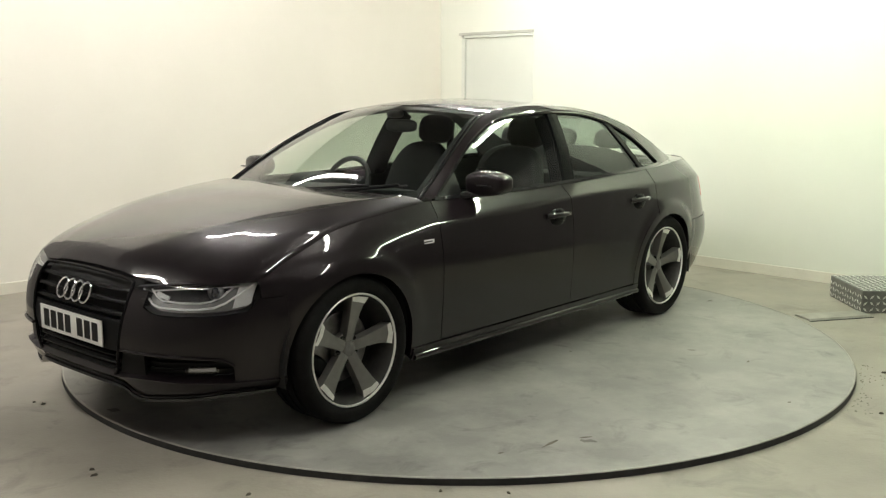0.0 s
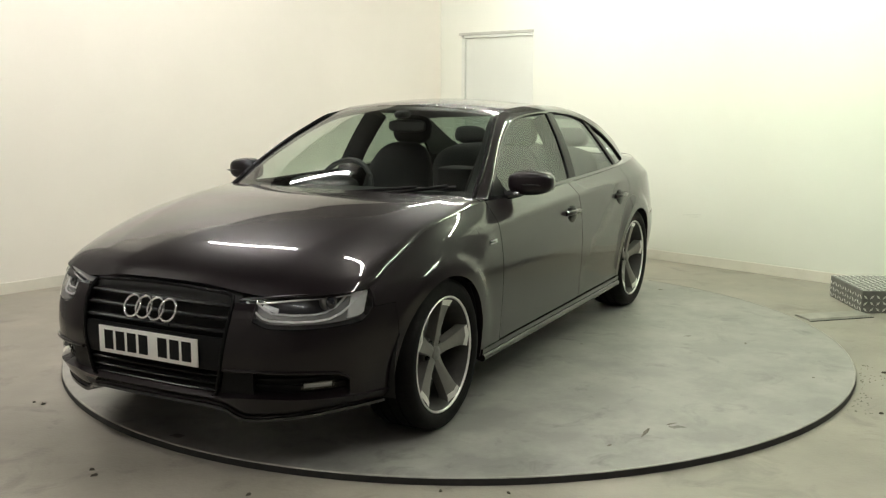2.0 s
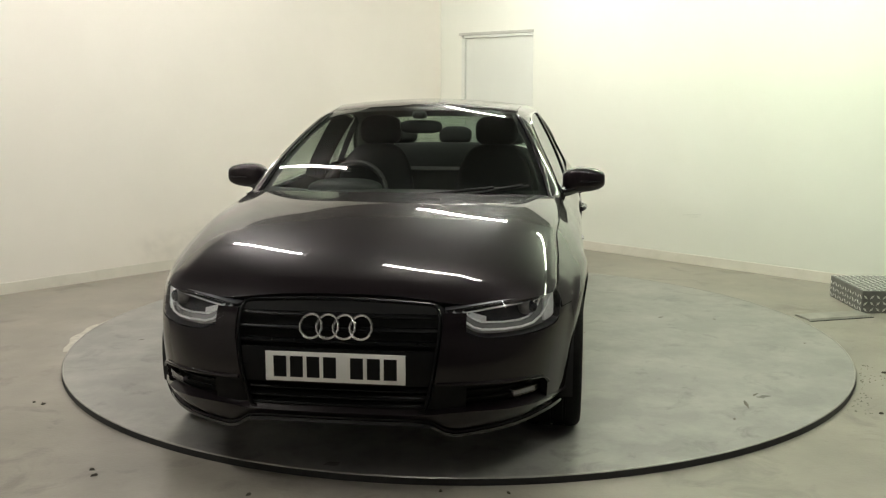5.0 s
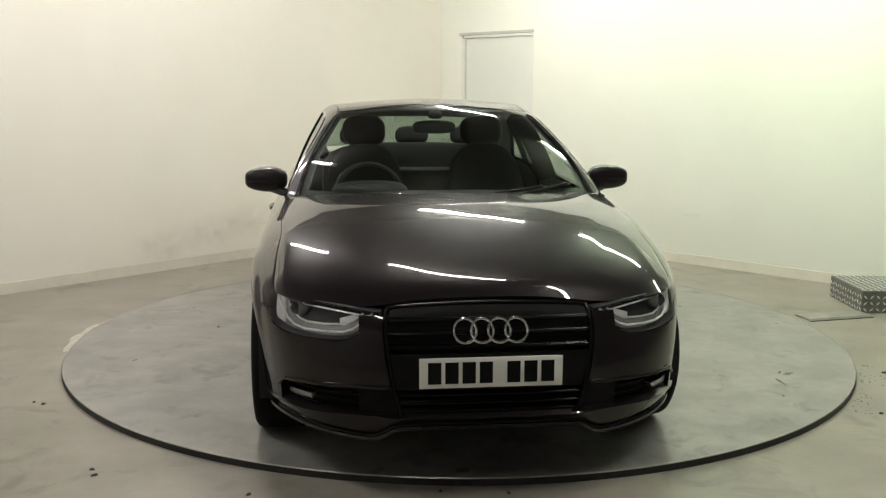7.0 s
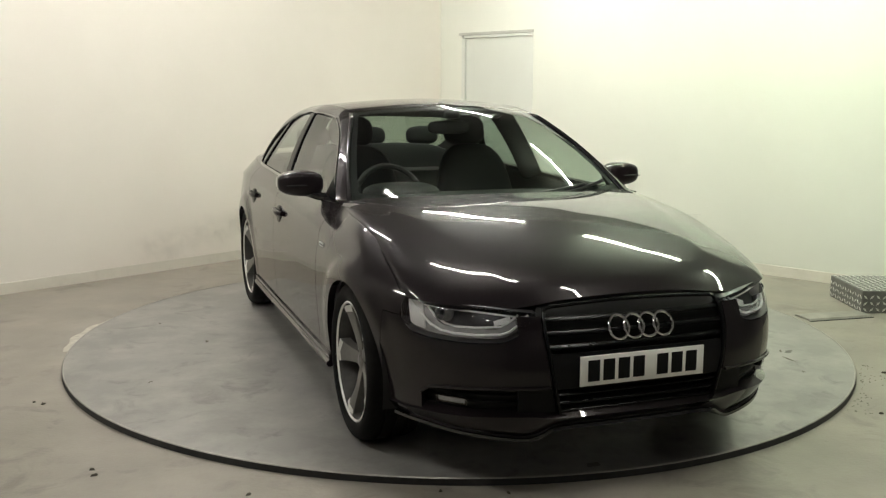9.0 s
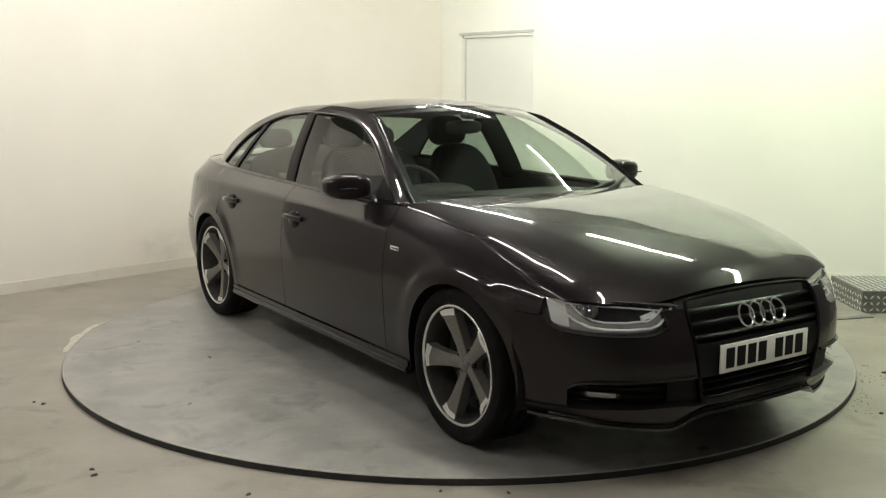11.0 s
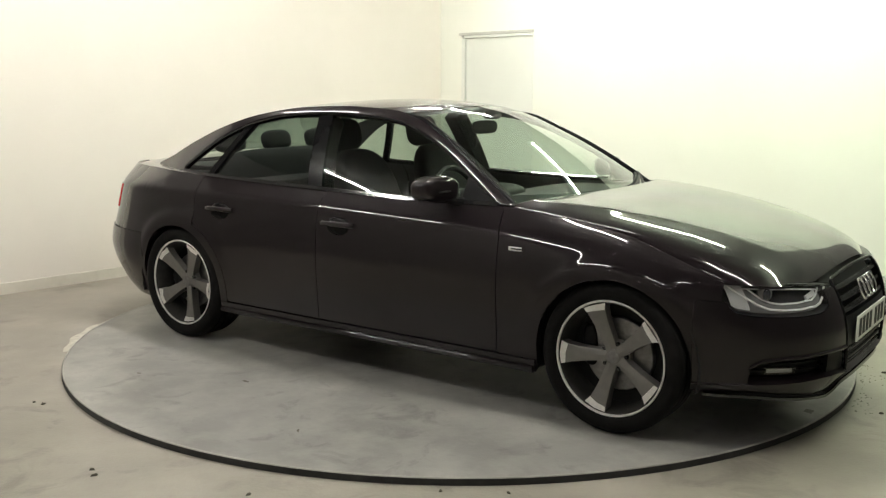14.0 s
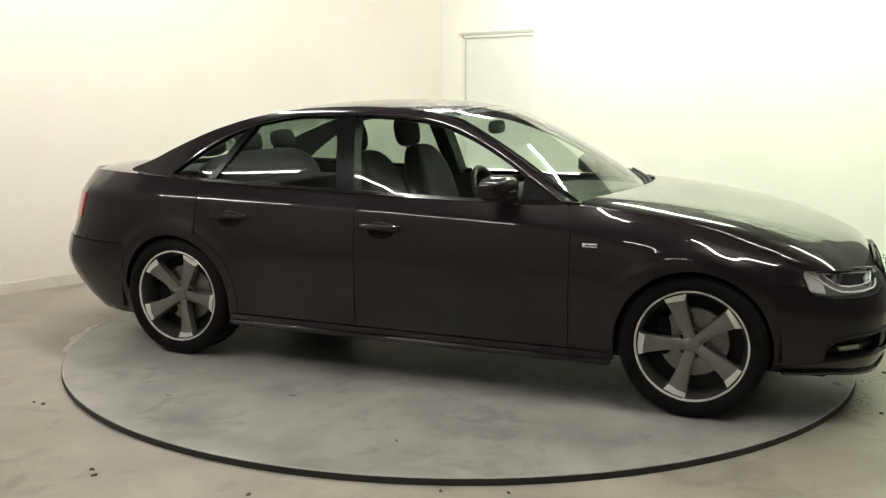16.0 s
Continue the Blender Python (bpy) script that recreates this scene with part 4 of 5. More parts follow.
def green_y(x, z):
    zb = rim_z(x)
    d = max(z - zb, -0.05)
    return side_y(x, zb) - pillar_step(x) - 0.33 * d - 0.40 * d * d - 0.17 * max(-0.4 - x, 0.0) * d - front_lean(x) * d


rail_in = curve((0.90, 0.054), (0.65, 0.034), (0.45, 0.026), (0.25, 0.032), (0.07, 0.042), (-0.25, 0.040), (-0.65, 0.026), (-1.05, 0.006), (-1.82, 0.0))


def rail(x):
    z = rail_z(x)
    return Vector((x, green_y(x, z) - rail_in(x), z))


def pane(x0, x1, lo, hi, off=0.0):
    return slab(x0, x1, lo, hi, green_y, off)


def sill_line(x):
    return rim_z(x) + 0.016


def split_b(z):
    return -0.337 - 0.20 * (z - 0.95)


def split_q(z):
    return -1.178 + 0.62 * (z - 0.95)


def rail_sheet(drop, off):
    """The roof rail and windscreen pillar: from the top of the side glass, rounding inwards to the edge of roof and screen."""
    def fn(u, v):
        x = lerp(-1.82, 0.885, u)
        zb = max(dlo_z(x) + 0.010 - drop, rim_z(x)) if x > -1.45 else rim_z(x)
        z = lerp(zb, max(rail_z(x), zb + 0.002), v)
        return Vector((x, green_y(x, z) + off - rail_in(x) * v**1.8, z))
    return fn


for s in (1, -1):
    front_glass = part("front_side_window", sheets([(pane(lambda z: split_b(z) + 0.045, 0.62, sill_line, lambda x: max(dlo_z(x), sill_line(x) + 0.001), -0.008), 34, 14)], s, fold=0.004), GLASS, CAR, "lightly green-tinted side window")
    rear_glass = part("rear_side_window", sheets([(pane(lambda z: split_q(z) + 0.024, lambda z: split_b(z) - 0.045, sill_line, dlo_z, -0.008), 30, 14)], s, fold=0.004), GLASS_REAR, CAR, "lightly green-tinted side window")
    quarter = part("quarter_window", sheets([(pane(-1.44, lambda z: split_q(z) - 0.020, sill_line, lambda x: max(dlo_z(x), sill_line(x) + 0.001), -0.008), 20, 12)], s, fold=0.004), GLASS_REAR, CAR, "small triangular fixed window")
    for g in (front_glass, rear_glass, quarter):
        g.visible_shadow = False
    part("side_rail", sheets([(rail_sheet(0.0, 0.004), 96, 10)], s, fold=0.03), PAINT, CAR)
    part("centre_pillar", sheets([(pane(lambda z: split_b(z) - 0.050, lambda z: split_b(z) + 0.050, rim_z, lambda x: dlo_z(x) + 0.012, 0.001), 8, 14)], s, fold=0.10), PILLAR_BLACK, CAR)
    part("quarter_pillar", sheets([(pane(lambda z: split_q(z) - 0.022, lambda z: split_q(z) + 0.026, rim_z, lambda x: dlo_z(x) + 0.006, 0.001), 6, 12)], s, fold=0.03), PILLAR_BLACK, CAR)
    part("mirror_sail", sheets([(pane(0.60, 0.80, rim_z, lambda x: max(dlo_z(x) + 0.008, rim_z(x) + 0.002), 0.001), 8, 8)], s, fold=0.02), SATIN_BLACK, CAR)
    part("waist_trim", sheets([(pane(-1.45, 0.80, lambda x: rim_z(x) + 0.001, lambda x: rim_z(x) + 0.018, 0.006), 60, 2)], s, fold=0.02), GLOSS_BLACK, CAR, "gloss black window trim")
    part("rear_shoulder", sheets([(lambda u, v: (lambda x: Vector((x, lerp(side_y(x, rim_z(x)) - 0.001, green_y(x, rim_z(x)) - 0.004, v), rim_z(x) + 0.006 * v)))(lerp(-1.84, -1.15, u)), 24, 4)], s, fold=0, centre=(-1.5, 0, 0)), PAINT, CAR)
    bm = bmesh.new()
    tube_along(bm, [Vector((x, s * (rail(x).y - 0.004), rail_z(x) + 0.004 - 0.020 * max(0.0, 0.2 - x) / 0.15)) for x in np.linspace(0.86, 0.05, 24)], 0.0125, 8)
    part("windscreen_seal", bm, PILLAR_BLACK, CAR, "black rubber windscreen seal")
    bm = bmesh.new()
    tube_along(bm, [Vector((x, s * (green_y(x, dlo_z(x) + 0.005) + 0.002), dlo_z(x) + 0.005)) for x in np.linspace(0.78, -1.44, 60)], 0.0075, 6)
    part("window_trim", bm, GLOSS_BLACK, CAR)
    part("inner_rail", sheets([(rail_sheet(0.025, -0.032), 60, 6)], s, fold=0), HEADLINING, CAR)


def top_sheet(x0, x1, b0, b1, k0, k1, flat=0.0):
    """The skin between both rails from x0 to x1, bowed in x by b and in z by k at its middle."""
    def fn(u, v):
        x = lerp(x0, x1, v)
        p = rail(x)
        sv = lerp(-1, 1, u)
        q = 1 - abs(sv) ** 1.75
        sag = flat * math.sin(math.pi * v) * q
        return Vector((x + lerp(b0, b1, v) * q - sag, p.y * sv, p.z + lerp(k0, k1, v) * q - sag))
    return fn


WS0, WS1, BW0, BW1 = 0.855, 0.065, -1.05, -1.70
windscreen = part("windscreen", sheets([(top_sheet(WS0 - 0.01, WS1 + 0.006, 0.228, 0.132, -0.014, 0.036, -0.006), 40, 26)], 1, fold=0.005, centre=(-0.5, 0, 0.5)), GLASS_FRONT, CAR, "raked windscreen with a faint green tint")
windscreen.visible_shadow = False
part("roof", sheets([(lambda u, v: (lambda x, sv: Vector((x + lerp(0.132, -0.07, v) * (1 - abs(sv) ** 1.75), rail(x).y * sv, rail(x).z + (lerp(0.036, 0.026, v) + 0.006 * math.sin(math.pi * v)) * (1 - abs(sv) ** 1.75))))(lerp(WS1, BW0, v), lerp(-1, 1, u)), 44, 40)], 1, fold=0.012, centre=(-0.5, 0, 0.5)), PAINT, CAR)
rear_window = part("rear_window", sheets([(top_sheet(BW0 - 0.006, BW1, -0.07, -0.11, 0.026, 0.018), 30, 18)], 1, fold=0.005, centre=(-0.5, 0, 0.5)), GLASS_REAR, CAR)
rear_window.visible_shadow = False
part("headlining", sheets([(lambda u, v: (lambda x, sv: Vector((x + lerp(0.14, -0.07, v) * (1 - sv * sv), rail(x).y * sv * 0.97, rail(x).z - 0.024 + 0.022 * (1 - sv * sv))))(lerp(0.03, -1.09, v), lerp(-1, 1, u)), 16, 14)], 1, fold=0), HEADLINING, CAR)
# black band printed round the windscreen
part("windscreen_band", sheets([(lambda u, v: top_sheet(WS0 - 0.01, WS1 + 0.006, 0.228, 0.132, -0.014, 0.036, -0.006)(u, lerp(0.94, 1.0, v)) - Vector((0, 0, 0.006)), 40, 2)], 1, fold=0), SATIN_BLACK, CAR)
for u0, u1 in ((0.0, 0.032), (0.968, 1.0)):
    part("windscreen_band", sheets([(lambda u, v: top_sheet(WS0 - 0.01, WS1 + 0.006, 0.228, 0.132, -0.014, 0.036, -0.006)(lerp(u0, u1, u), v) - Vector((0.002, 0, 0.006)), 3, 26)], 1, fold=0), SATIN_BLACK, CAR)
part("windscreen_band", sheets([(lambda u, v: top_sheet(WS0 - 0.01, WS1 + 0.006, 0.228, 0.132, -0.014, 0.036, -0.006)(u, lerp(0.0, 0.075, v)) - Vector((0.002, 0, 0.006)), 40, 2)], 1, fold=0), SATIN_BLACK, CAR)
part("cowl", sheets([(lambda u, v: Vector((lerp(1.08 - 0.225 * abs(2 * u - 1) ** 2.2, 0.98 - 0.225 * abs(2 * u - 1) ** 2.2, v), lerp(-0.74, 0.74, u), 0.930 + 0.012 * v + 0.012 * (1 - (2 * u - 1) ** 2))), 30, 3)], 1, fold=0.02, centre=(1, 0, 0)), SATIN_BLACK, CAR)


def glass_at(u, v, off):
    p = top_sheet(WS0 - 0.01, WS1 + 0.006, 0.228, 0.132, -0.014, 0.036, -0.006)(u, v)
    return p + Vector((0.55, 0, 0.83)) * off


for k, (u0, v0, u1, v1) in enumerate(((0.28, 0.00, 0.82, 0.075), (0.58, 0.00, 0.915, 0.085))):
    arm = bmesh.new()
    tube_along(arm, [glass_at(lerp(u0, u1, i / 12), lerp(v0, v1, (i / 12) ** 1.5), 0.022) for i in range(13)], 0.008, 6)
    wiper = part("wiper", arm, SATIN_BLACK, CAR)
    blade = bmesh.new()
    tube_along(blade, [glass_at(lerp(u0 + 0.08, u1 + 0.02, i / 12), lerp(v0 + 0.025, v1 + 0.01, i / 12), 0.008) for i in range(13)], 0.006, 6)
    part("blade", blade, RUBBER_BLACK, wiper)


# ---- rear end ----
def deck(u, v):
    sv = lerp(-1, 1, u)
    x = lerp(-1.68, -2.33, v)
    q = 1 - abs(sv) ** 2.4
    xx = x - lerp(0.11, 0.02, v) * q
    y = (side_y(x, rim_z(x)) - 0.003) * sv
    return Vector((xx, y, rim_z(x) + q * lerp(0.035, 0.02, v) + 0.012 * v**4))


def tail_skin(u, v):
    a = lerp(62, 118, u)
    p = tail_pt(min(a, 180 - a), lerp(0.60, 0.985, v))
    return Vector((p.x, p.y if u <= 0.5 else -p.y, p.z))


part("boot_lid", sheets([(deck, 30, 14)], 1, fold=0.02, centre=(-1.8, 0, 0.4)), PAINT, CAR)
part("tail_panel", sheets([(tail_skin, 24, 10)], 1, fold=0.02, centre=(-1, 0, 0.6)), PAINT, CAR)
for s in (1, -1):
    part("rear_bumper", sheets([(lambda u, v: tail_pt(lerp(23.4, 90, u), lerp(0.19, 0.597, v), 0.006), 36, 14)], s, fold=0.04, centre=(-1.2, 0, 0.4)), PAINT, CAR)
    part("tail_lamp", sheets([(lambda u, v: tail_pt(lerp(43, 66, u), lerp(0.72, 0.865, v), 0.004), 14, 8)], s, fold=0.04, centre=(-1.2, 0, 0.6)), TAIL_RED, CAR, "red tail lamp")
    part("tail_corner", sheets([(lambda u, v: tail_pt(lerp(37.9, 62, u), lerp(0.60, 0.99, v), -0.002), 14, 12)], s, fold=0.02, centre=(-1.2, 0, 0.6)), PAINT, CAR)

part("underbody", block(-1.95, 2.0, -0.60, 0.60, 0.17, 0.30, 0.02), DARK_SHELL, CAR)
part("engine_block", block(1.05, 2.05, -0.48, 0.48, 0.25, 0.64, 0.03), DARK_SHELL, CAR)
part("front_beam", block(1.80, 2.02, -0.66, 0.66, 0.24, 0.60, 0.05), DARK_SHELL, CAR)
part("boot_floor", block(-2.15, -1.05, -0.48, 0.48, 0.32, 0.92, 0.03), DARK_SHELL, CAR)
part("cabin_floor", block(-1.05, 1.05, -0.80, 0.80, 0.20, 0.34, 0.02), DARK_SHELL, CAR)
part("bulkhead", block(0.94, 1.0, -0.72, 0.72, 0.30, 0.93, 0.01), DARK_SHELL, CAR)


# ---- door mirrors ----
def mirror_shape(s):
    def f(p):
        k = (p.y * s + 0.11) / 0.22
        taper = 0.80 + 0.28 * math.sin(math.pi * min(max(k, 0), 1) ** 0.8)
        front = 1.0 if p.x < 0 else 1.0 - 0.25 * max(k - 0.4, 0)
        return Vector((p.x * front - 0.035 * k, p.y, p.z * taper))
    return f


for s in (1, -1):
    mirror = part("door_mirror", blob((0.540, s * 0.905, 1.000), (0.135, 0.220, 0.118), 3.8, 32, 20, mirror_shape(s)), PAINT, CAR)
    part("mirror_glass", blob((0.466, s * 0.910, 1.000), (0.020, 0.170, 0.092), 3.0, 24, 10), MIRROR, mirror)
    bm = bmesh.new()
    tube_along(bm, [Vector((0.60, s * 0.79, 0.936)), Vector((0.585, s * 0.82, 0.940)), Vector((0.565, s * 0.86, 0.952)), Vector((0.555, s * 0.89, 0.965))], 0.022, 10)
    part("mirror_foot", bm, GLOSS_BLACK, mirror)
    part("indicator", blob((0.604, s * 0.935, 0.995), (0.010, 0.10, 0.008), 2.5, 16, 8), SATIN_BLACK, mirror)


# ---- cabin ----
def seat(y):
    st = tagged(new("front_seat"), "black cloth front seat")
    st.parent = CAR
    st.location = (0.18, 0, 0)
    part("cushion", blob((-0.18, y, 0.52), (0.54, 0.50, 0.20), 3.4), CLOTH, st)
    bm = blob((0, 0, 0.30), (0.17, 0.50, 0.66), 3.2, 28, 18, lambda p: Vector((p.x + 0.18 * (p.y / 0.25) ** 2 * 0.3, p.y * (1 - 0.22 * max(p.z, 0) / 0.33), p.z)))
    bm.transform(Matrix.Translation((-0.46, y, 0.52)) @ Matrix.Rotation(radians(-17), 4, "Y"))
    part("backrest", bm, CLOTH, st)
    bm = blob((0, 0, 0), (0.10, 0.27, 0.19), 3.0)
    bm.transform(Matrix.Translation((-0.70, y, 1.205)) @ Matrix.Rotation(radians(-12), 4, "Y"))
    part("headrest", bm, CLOTH, st)
    for d in (-0.06, 0.06):
        bm = bmesh.new()
        tube_along(bm, [Vector((-0.665, y + d, 1.06)), Vector((-0.69, y + d, 1.17))], 0.006, 6)
        part("headrest_post", bm, CHROME, st)


seat(0.37)
seat(-0.37)
bench = tagged(new("rear_seat"), "black cloth rear bench with three headrests")
bench.parent = CAR
part("cushion", blob((-0.92, 0, 0.52), (0.52, 1.30, 0.22), 4.0), CLOTH, bench)
bm = blob((0, 0, 0.3), (0.16, 1.30, 0.62), 4.0)
bm.transform(Matrix.Translation((-1.16, 0, 0.52)) @ Matrix.Rotation(radians(-24), 4, "Y"))
part("backrest", bm, CLOTH, bench)
for y in (-0.40, 0.0, 0.40):
    bm = blob((0, 0, 0), (0.09, 0.24, 0.13), 3.0)
    bm.transform(Matrix.Translation((-1.44, y, 1.135)) @ Matrix.Rotation(radians(-14), 4, "Y"))
    part("headrest", bm, CLOTH, bench)
part("rear_bulkhead", block(-1.80, -1.78, -0.735, 0.735, 0.30, 0.945, 0.004), DARK_SHELL, CAR)
part("parcel_shelf", block(-1.75, -1.38, -0.60, 0.60, 0.97, 1.0, 0.008), DASH, CAR)
part("dashboard", blob((0.70, 0, 0.78), (0.62, 1.44, 0.32), 4.0, 32, 16), DASH, CAR)
part("instrument_hood", blob((0.50, -0.37, 0.925), (0.26, 0.40, 0.12), 2.8), DASH, CAR)
wheel_mesh = bmesh.new()
tube_along(wheel_mesh, [Vector((0, 0.182 * math.cos(2 * math.pi * i / 36), 0.182 * math.sin(2 * math.pi * i / 36))) for i in range(37)], 0.016, 8)
turn = Matrix.Translation((0.30, -0.37, 0.885)) @ Matrix.Rotation(radians(-24), 4, "Y")
wheel_mesh.transform(turn)
steering = part("steering_wheel", wheel_mesh, DASH, CAR)
bm = blob((0, 0, 0), (0.06, 0.17, 0.13), 2.6)
bm.transform(turn)
part("airbag_boss", bm, DASH, steering)
for a in (0, 180, 270):
    bm = bmesh.new()
    tube_along(bm, [Vector((0, 0, 0)), Vector((0, 0.18 * math.cos(radians(a)), 0.18 * math.sin(radians(a))))], 0.015, 6)
    bm.transform(turn)
    part("spoke", bm, DASH, steering)
part("rear_view_mirror", blob((0.20, 0, 1.255), (0.04, 0.24, 0.075), 3.2), DASH, CAR)
part("sensor_box", blob((0.25, 0, 1.322), (0.10, 0.08, 0.045), 2.8), DASH, CAR)


# ---- wheels ----
def build_wheel():
    """Outer face towards +y; the hub's centre is the origin."""
    w = tagged(new("wheel"), "five-spoke titanium-grey alloy wheel with a machined lip")
    bm = bmesh.new()
    prof = [(0.248, 0.098), (0.254, 0.108), (0.264, 0.116), (0.285, 0.122), (0.305, 0.120), (0.320, 0.110), (0.327, 0.097), (0.330, 0.080)]
    for g in (0.052, 0.0, -0.052):
        prof += [(0.330, g + 0.006), (0.322, g + 0.005), (0.322, g - 0.005), (0.330, g - 0.006)]
    prof += [(0.330, -0.080), (0.320, -0.110), (0.285, -0.122), (0.243, -0.105)]
    ring_profile(bm, prof, 72)
    bm.transform(Matrix.Rotation(radians(-90), 4, "X"))
    bmesh.ops.recalc_face_normals(bm, faces=bm.faces)
    tyre = part("tyre", bm, TYRE, w, "low-profile black tyre")
    # tread blocks along the shoulder
    bm = bmesh.new()
    for i in range(72):
        a = 2 * math.pi * i / 72
        b = block(-0.004, 0.004, 0.070, 0.112, -0.003, 0.004)
        b.transform(Matrix.Rotation(a, 4, "Y") @ Matrix.Translation((0, 0, 0.3265)) @ Matrix.Rotation(radians(-12), 4, "X"))
        me = bpy.data.meshes.new("sipe")
        b.to_mesh(me)
        b.free()
        bm.from_mesh(me)
        bpy.data.meshes.remove(me)
    tagged(part("tread_ribs", bm, TYRE, w, smooth=False), kind="stuff")
    bm = bmesh.new()
    ring_profile(bm, [(0.250, 0.105), (0.243, 0.104), (0.236, 0.092), (0.222, 0.030), (0.218, -0.10)], 72)
    bm.transform(Matrix.Rotation(radians(-90), 4, "X"))
    bmesh.ops.recalc_face_normals(bm, faces=bm.faces)
    bmesh.ops.reverse_faces(bm, faces=bm.faces)
    rim = part("rim", bm, RIM_DARK, w)
    bm = bmesh.new()
    ring_profile(bm, [(0.2545, 0.100), (0.2545, 0.1085), (0.2515, 0.1115), (0.2470, 0.1110), (0.2430, 0.102)], 72)
    bm.transform(Matrix.Rotation(radians(-90), 4, "X"))
    bmesh.ops.recalc_face_normals(bm, faces=bm.faces)
    part("rim_lip", bm, MACHINED, w, "bright machined rim lip")
    # blades, slightly turned like a rotor
    outline = [(0.030, -0.025), (0.075, -0.023), (0.13, -0.027), (0.19, -0.034), (0.236, -0.043), (0.237, 0.0), (0.231, 0.060), (0.205, 0.045), (0.16, 0.035), (0.10, 0.028), (0.030, 0.025)]

    def depth(r):
        return lerp(0.064, 0.100, min(max((r - 0.03) / 0.2, 0), 1) ** 1.4)

    bm = bmesh.new()
    top = [bm.verts.new((r, depth(r) - 0.006 * (o > 0), o)) for r, o in outline]
    mid = [bm.verts.new((r, depth(r) + 0.006, 0.004)) for r in (0.03, 0.10, 0.16, 0.20, 0.236)]
    low = [bm.verts.new((r, depth(r) - 0.045, o * 1.1)) for r, o in outline]
    n = len(outline)
    for i in range(n):
        j = (i + 1) % n
        bm.faces.new((top[i], top[j], low[j], low[i]))
    bm.faces.new(low)
    lower, upper = [top[0], top[1], top[2], top[3], top[4]], [top[10], top[9], top[8], top[7], top[6]]
    for i in range(4):
        bm.faces.new((lower[i], lower[i + 1], mid[i + 1], mid[i]))
        bm.faces.new((upper[i], mid[i], mid[i + 1], upper[i + 1]))
    bm.faces.new((top[4], top[5], mid[4]))
    bm.faces.new((top[5], top[6], mid[4]))
    bm.faces.new((top[0], mid[0], top[10]))
    bmesh.ops.recalc_face_normals(bm, faces=bm.faces)
    spoke0 = part("spoke", bm, TITANIUM, w)
    # machined facet at the blade's outer end
    bm = bmesh.new()
    tip = [bm.verts.new((q, depth(q) + up, o)) for q, o, up in ((0.203, 0.0445, -0.0020), (0.2310, 0.0598, -0.0020), (0.2375, 0.004, 0.0086), (0.2365, -0.0430, 0.0030), (0.216, -0.0390, 0.0030), (0.211, 0.004, 0.0086))]
    bm.faces.new((tip[0], tip[1], tip[2], tip[5]))
    bm.faces.new((tip[5], tip[2], tip[3], tip[4]))
    bmesh.ops.recalc_face_normals(bm, faces=bm.faces)
    facet0 = part("facet", bm, MACHINED, w)
    for k in range(1, 5):
        for o in (spoke0, facet0):
            c = new(o.name.split(".")[0], o.data)
            c.parent = w
            c.matrix_basis = Matrix.Rotation(radians(72 * k), 4, "Y")
    bm = bmesh.new()
    ring_profile(bm, [(0.0, 0.072), (0.030, 0.072), (0.034, 0.069), (0.036, 0.060), (0.040, 0.054), (0.068, 0.044), (0.072, 0.020)], 40)
    bm.transform(Matrix.Rotation(radians(-90), 4, "X"))
    bmesh.ops.remove_doubles(bm, verts=bm.verts, dist=0.0001)
    bmesh.ops.recalc_face_normals(bm, faces=bm.faces)
    hub = part("hub", bm, TITANIUM, w)
    bm = bmesh.new()
    ring_profile(bm, [(0.0, 0.0745), (0.024, 0.0745), (0.0275, 0.0725), (0.0285, 0.0700)], 32)
    bm.transform(Matrix.Rotation(radians(-90), 4, "X"))
    bmesh.ops.remove_doubles(bm, verts=bm.verts, dist=0.0001)
    bmesh.ops.recalc_face_normals(bm, faces=bm.faces)
    part("hub_cap", bm, BRAKE_STEEL, hub, "round grey hub cap")
    for k in range(5):
        a = radians(72 * k + 36)
        part("wheel_bolt", blob((0.056 * math.cos(a), 0.053, 0.056 * math.sin(a)), (0.021, 0.024, 0.021), 2.2, 12, 8), GLOSS_BLACK, w)
    bm = bmesh.new()
    ring_profile(bm, [(0.06, 0.012), (0.155, 0.012), (0.160, 0.008), (0.160, -0.014), (0.06, -0.016)], 56)
    bm.transform(Matrix.Rotation(radians(-90), 4, "X"))
    bmesh.ops.recalc_face_normals(bm, faces=bm.faces)
    part("brake_disc", bm, BRAKE_STEEL, w, "steel brake disc")
    bm = blob((0.135, -0.002, 0.03), (0.075, 0.06, 0.19), 3.0)
    part("brake_caliper", bm, SATIN_BLACK, w)
    bm = bmesh.new()
    ring_profile(bm, [(0.0, -0.02), (0.225, -0.02)], 40)
    bm.transform(Matrix.Rotation(radians(-90), 4, "X"))
    bmesh.ops.remove_doubles(bm, verts=bm.verts, dist=0.0001)
    part("wheel_back", bm, DARK_SHELL, w)
    return w


FIRST = build_wheel()
FIRST.parent = CAR
FIRST.matrix_basis = pose(AXLE, 0.778, TYRE_R, 0, 46, 0)
for x, y, turn, spin in ((AXLE_R, 0.775, 0, 48), (AXLE, -0.778, 180, 4), (AXLE_R, -0.775, 180, 31)):
    copy_thing(FIRST, pose(x, y, TYRE_R, 0, 0, turn) @ pose(0, 0, 0, 0, spin, 0))


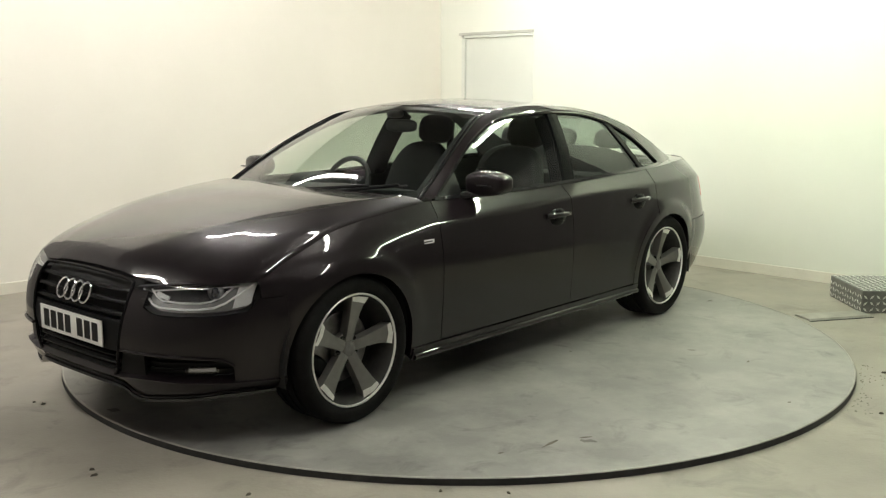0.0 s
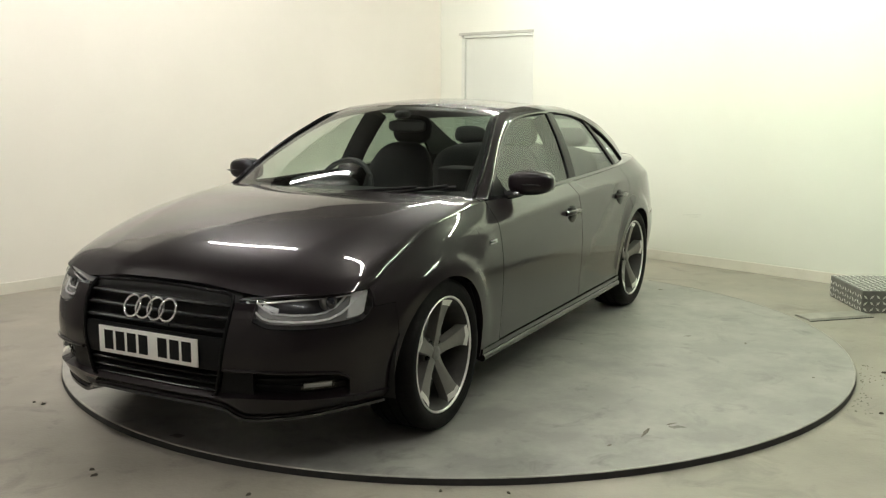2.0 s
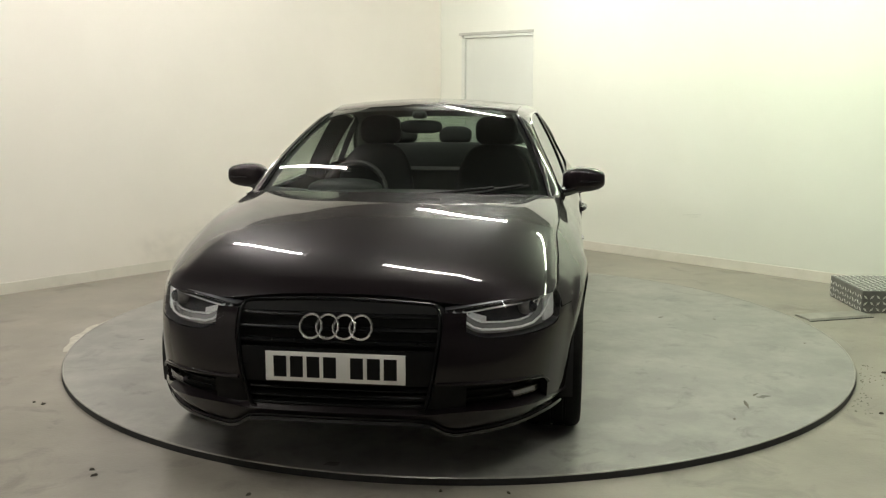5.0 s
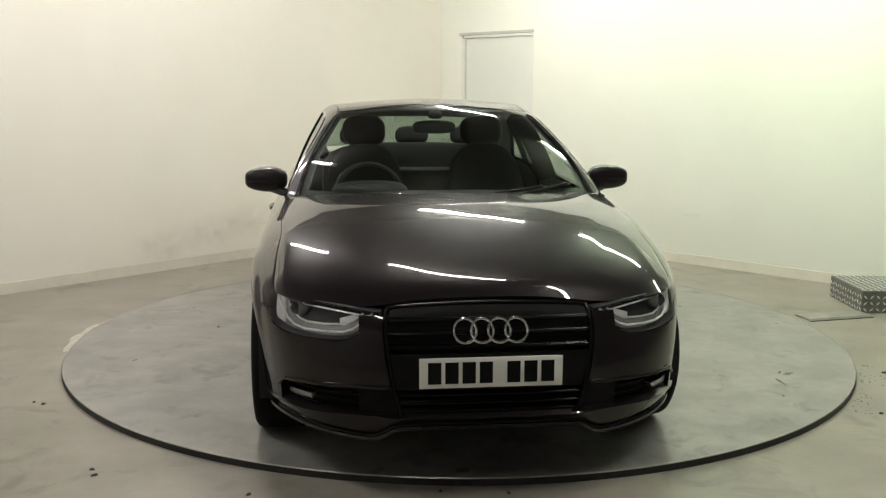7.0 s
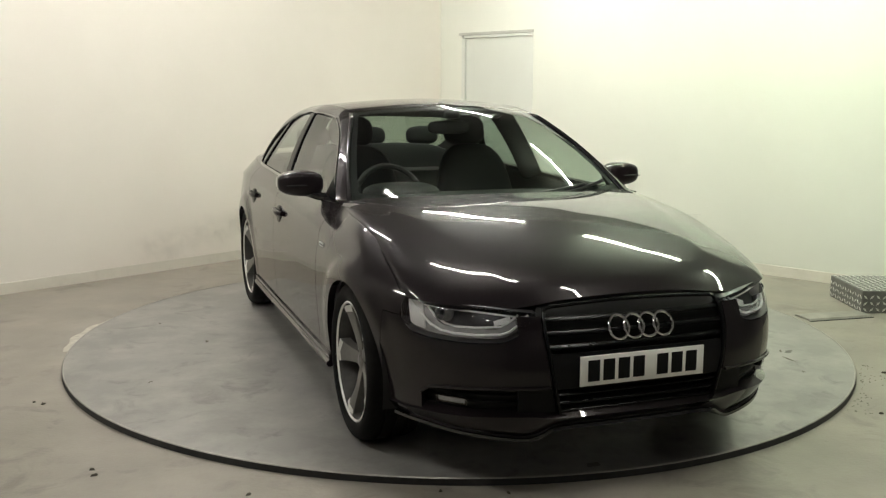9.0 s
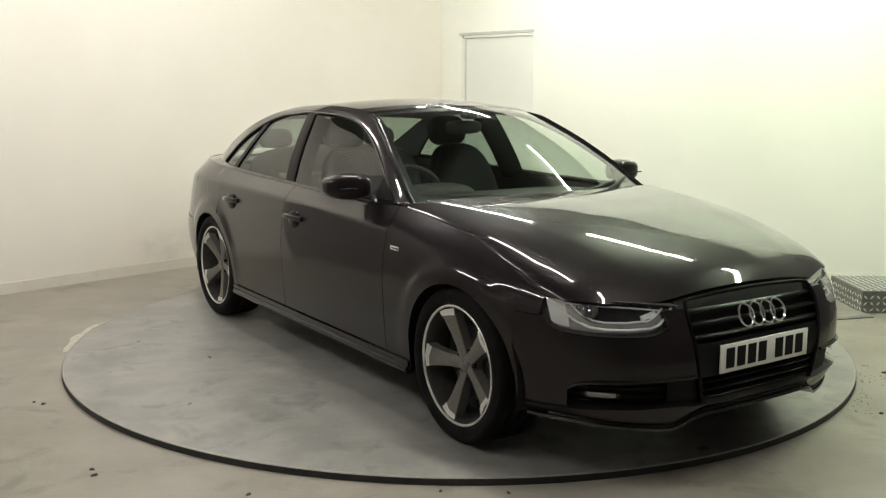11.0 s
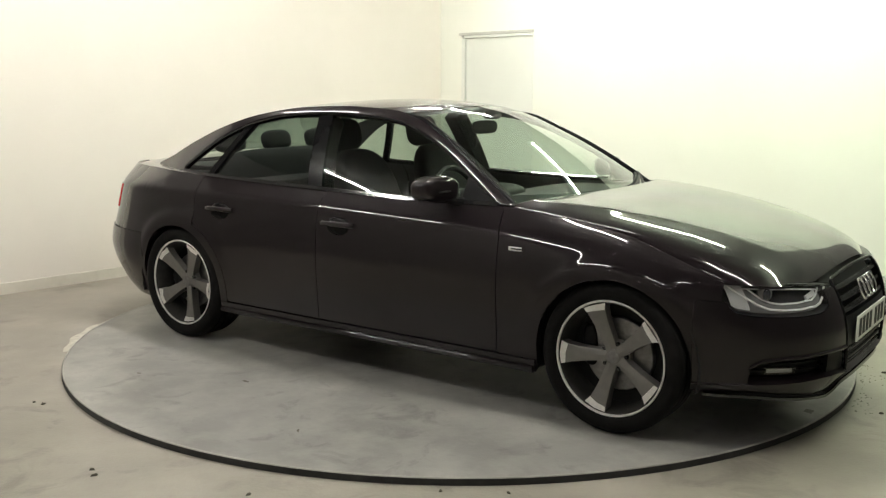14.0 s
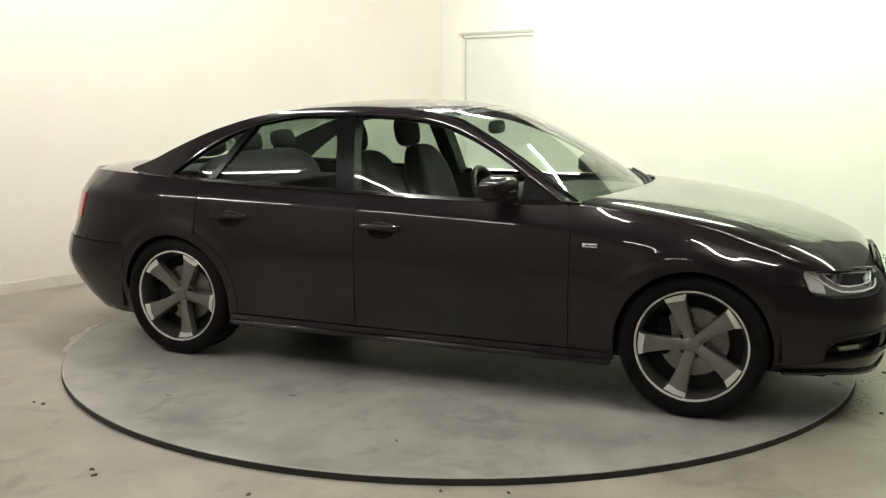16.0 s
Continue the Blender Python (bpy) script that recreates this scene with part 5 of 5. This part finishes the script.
# ---- movement: the plate and the car turn together, car and all, about the plate's centre ----
TURN = ((0.0, -130.2), (0.5, -126.85), (1.0, -123.5), (2.0, -116.8), (3.0, -110.07), (4.0, -103.3), (5.25, -94.8), (6.5, -86.3), (7.5, -79.47), (8.5, -72.58), (9.2, -67.78), (10.25, -60.6), (11.3, -53.43), (12.0, -48.64), (13.0, -41.84), (14.0, -35.02), (15.0, -28.18), (16.0, -21.3))
OFFSET = Vector((0.103, -0.170, 0.0))


def motions():
    walk(TABLE, [(t, pose(0, 0, 0, 0, 0, a)) for t, a in TURN])
    walk(CAR, [(t, pose(0, 0, DISC_Z, 0, 0, a) @ Matrix.Translation(OFFSET)) for t, a in TURN])


motions()
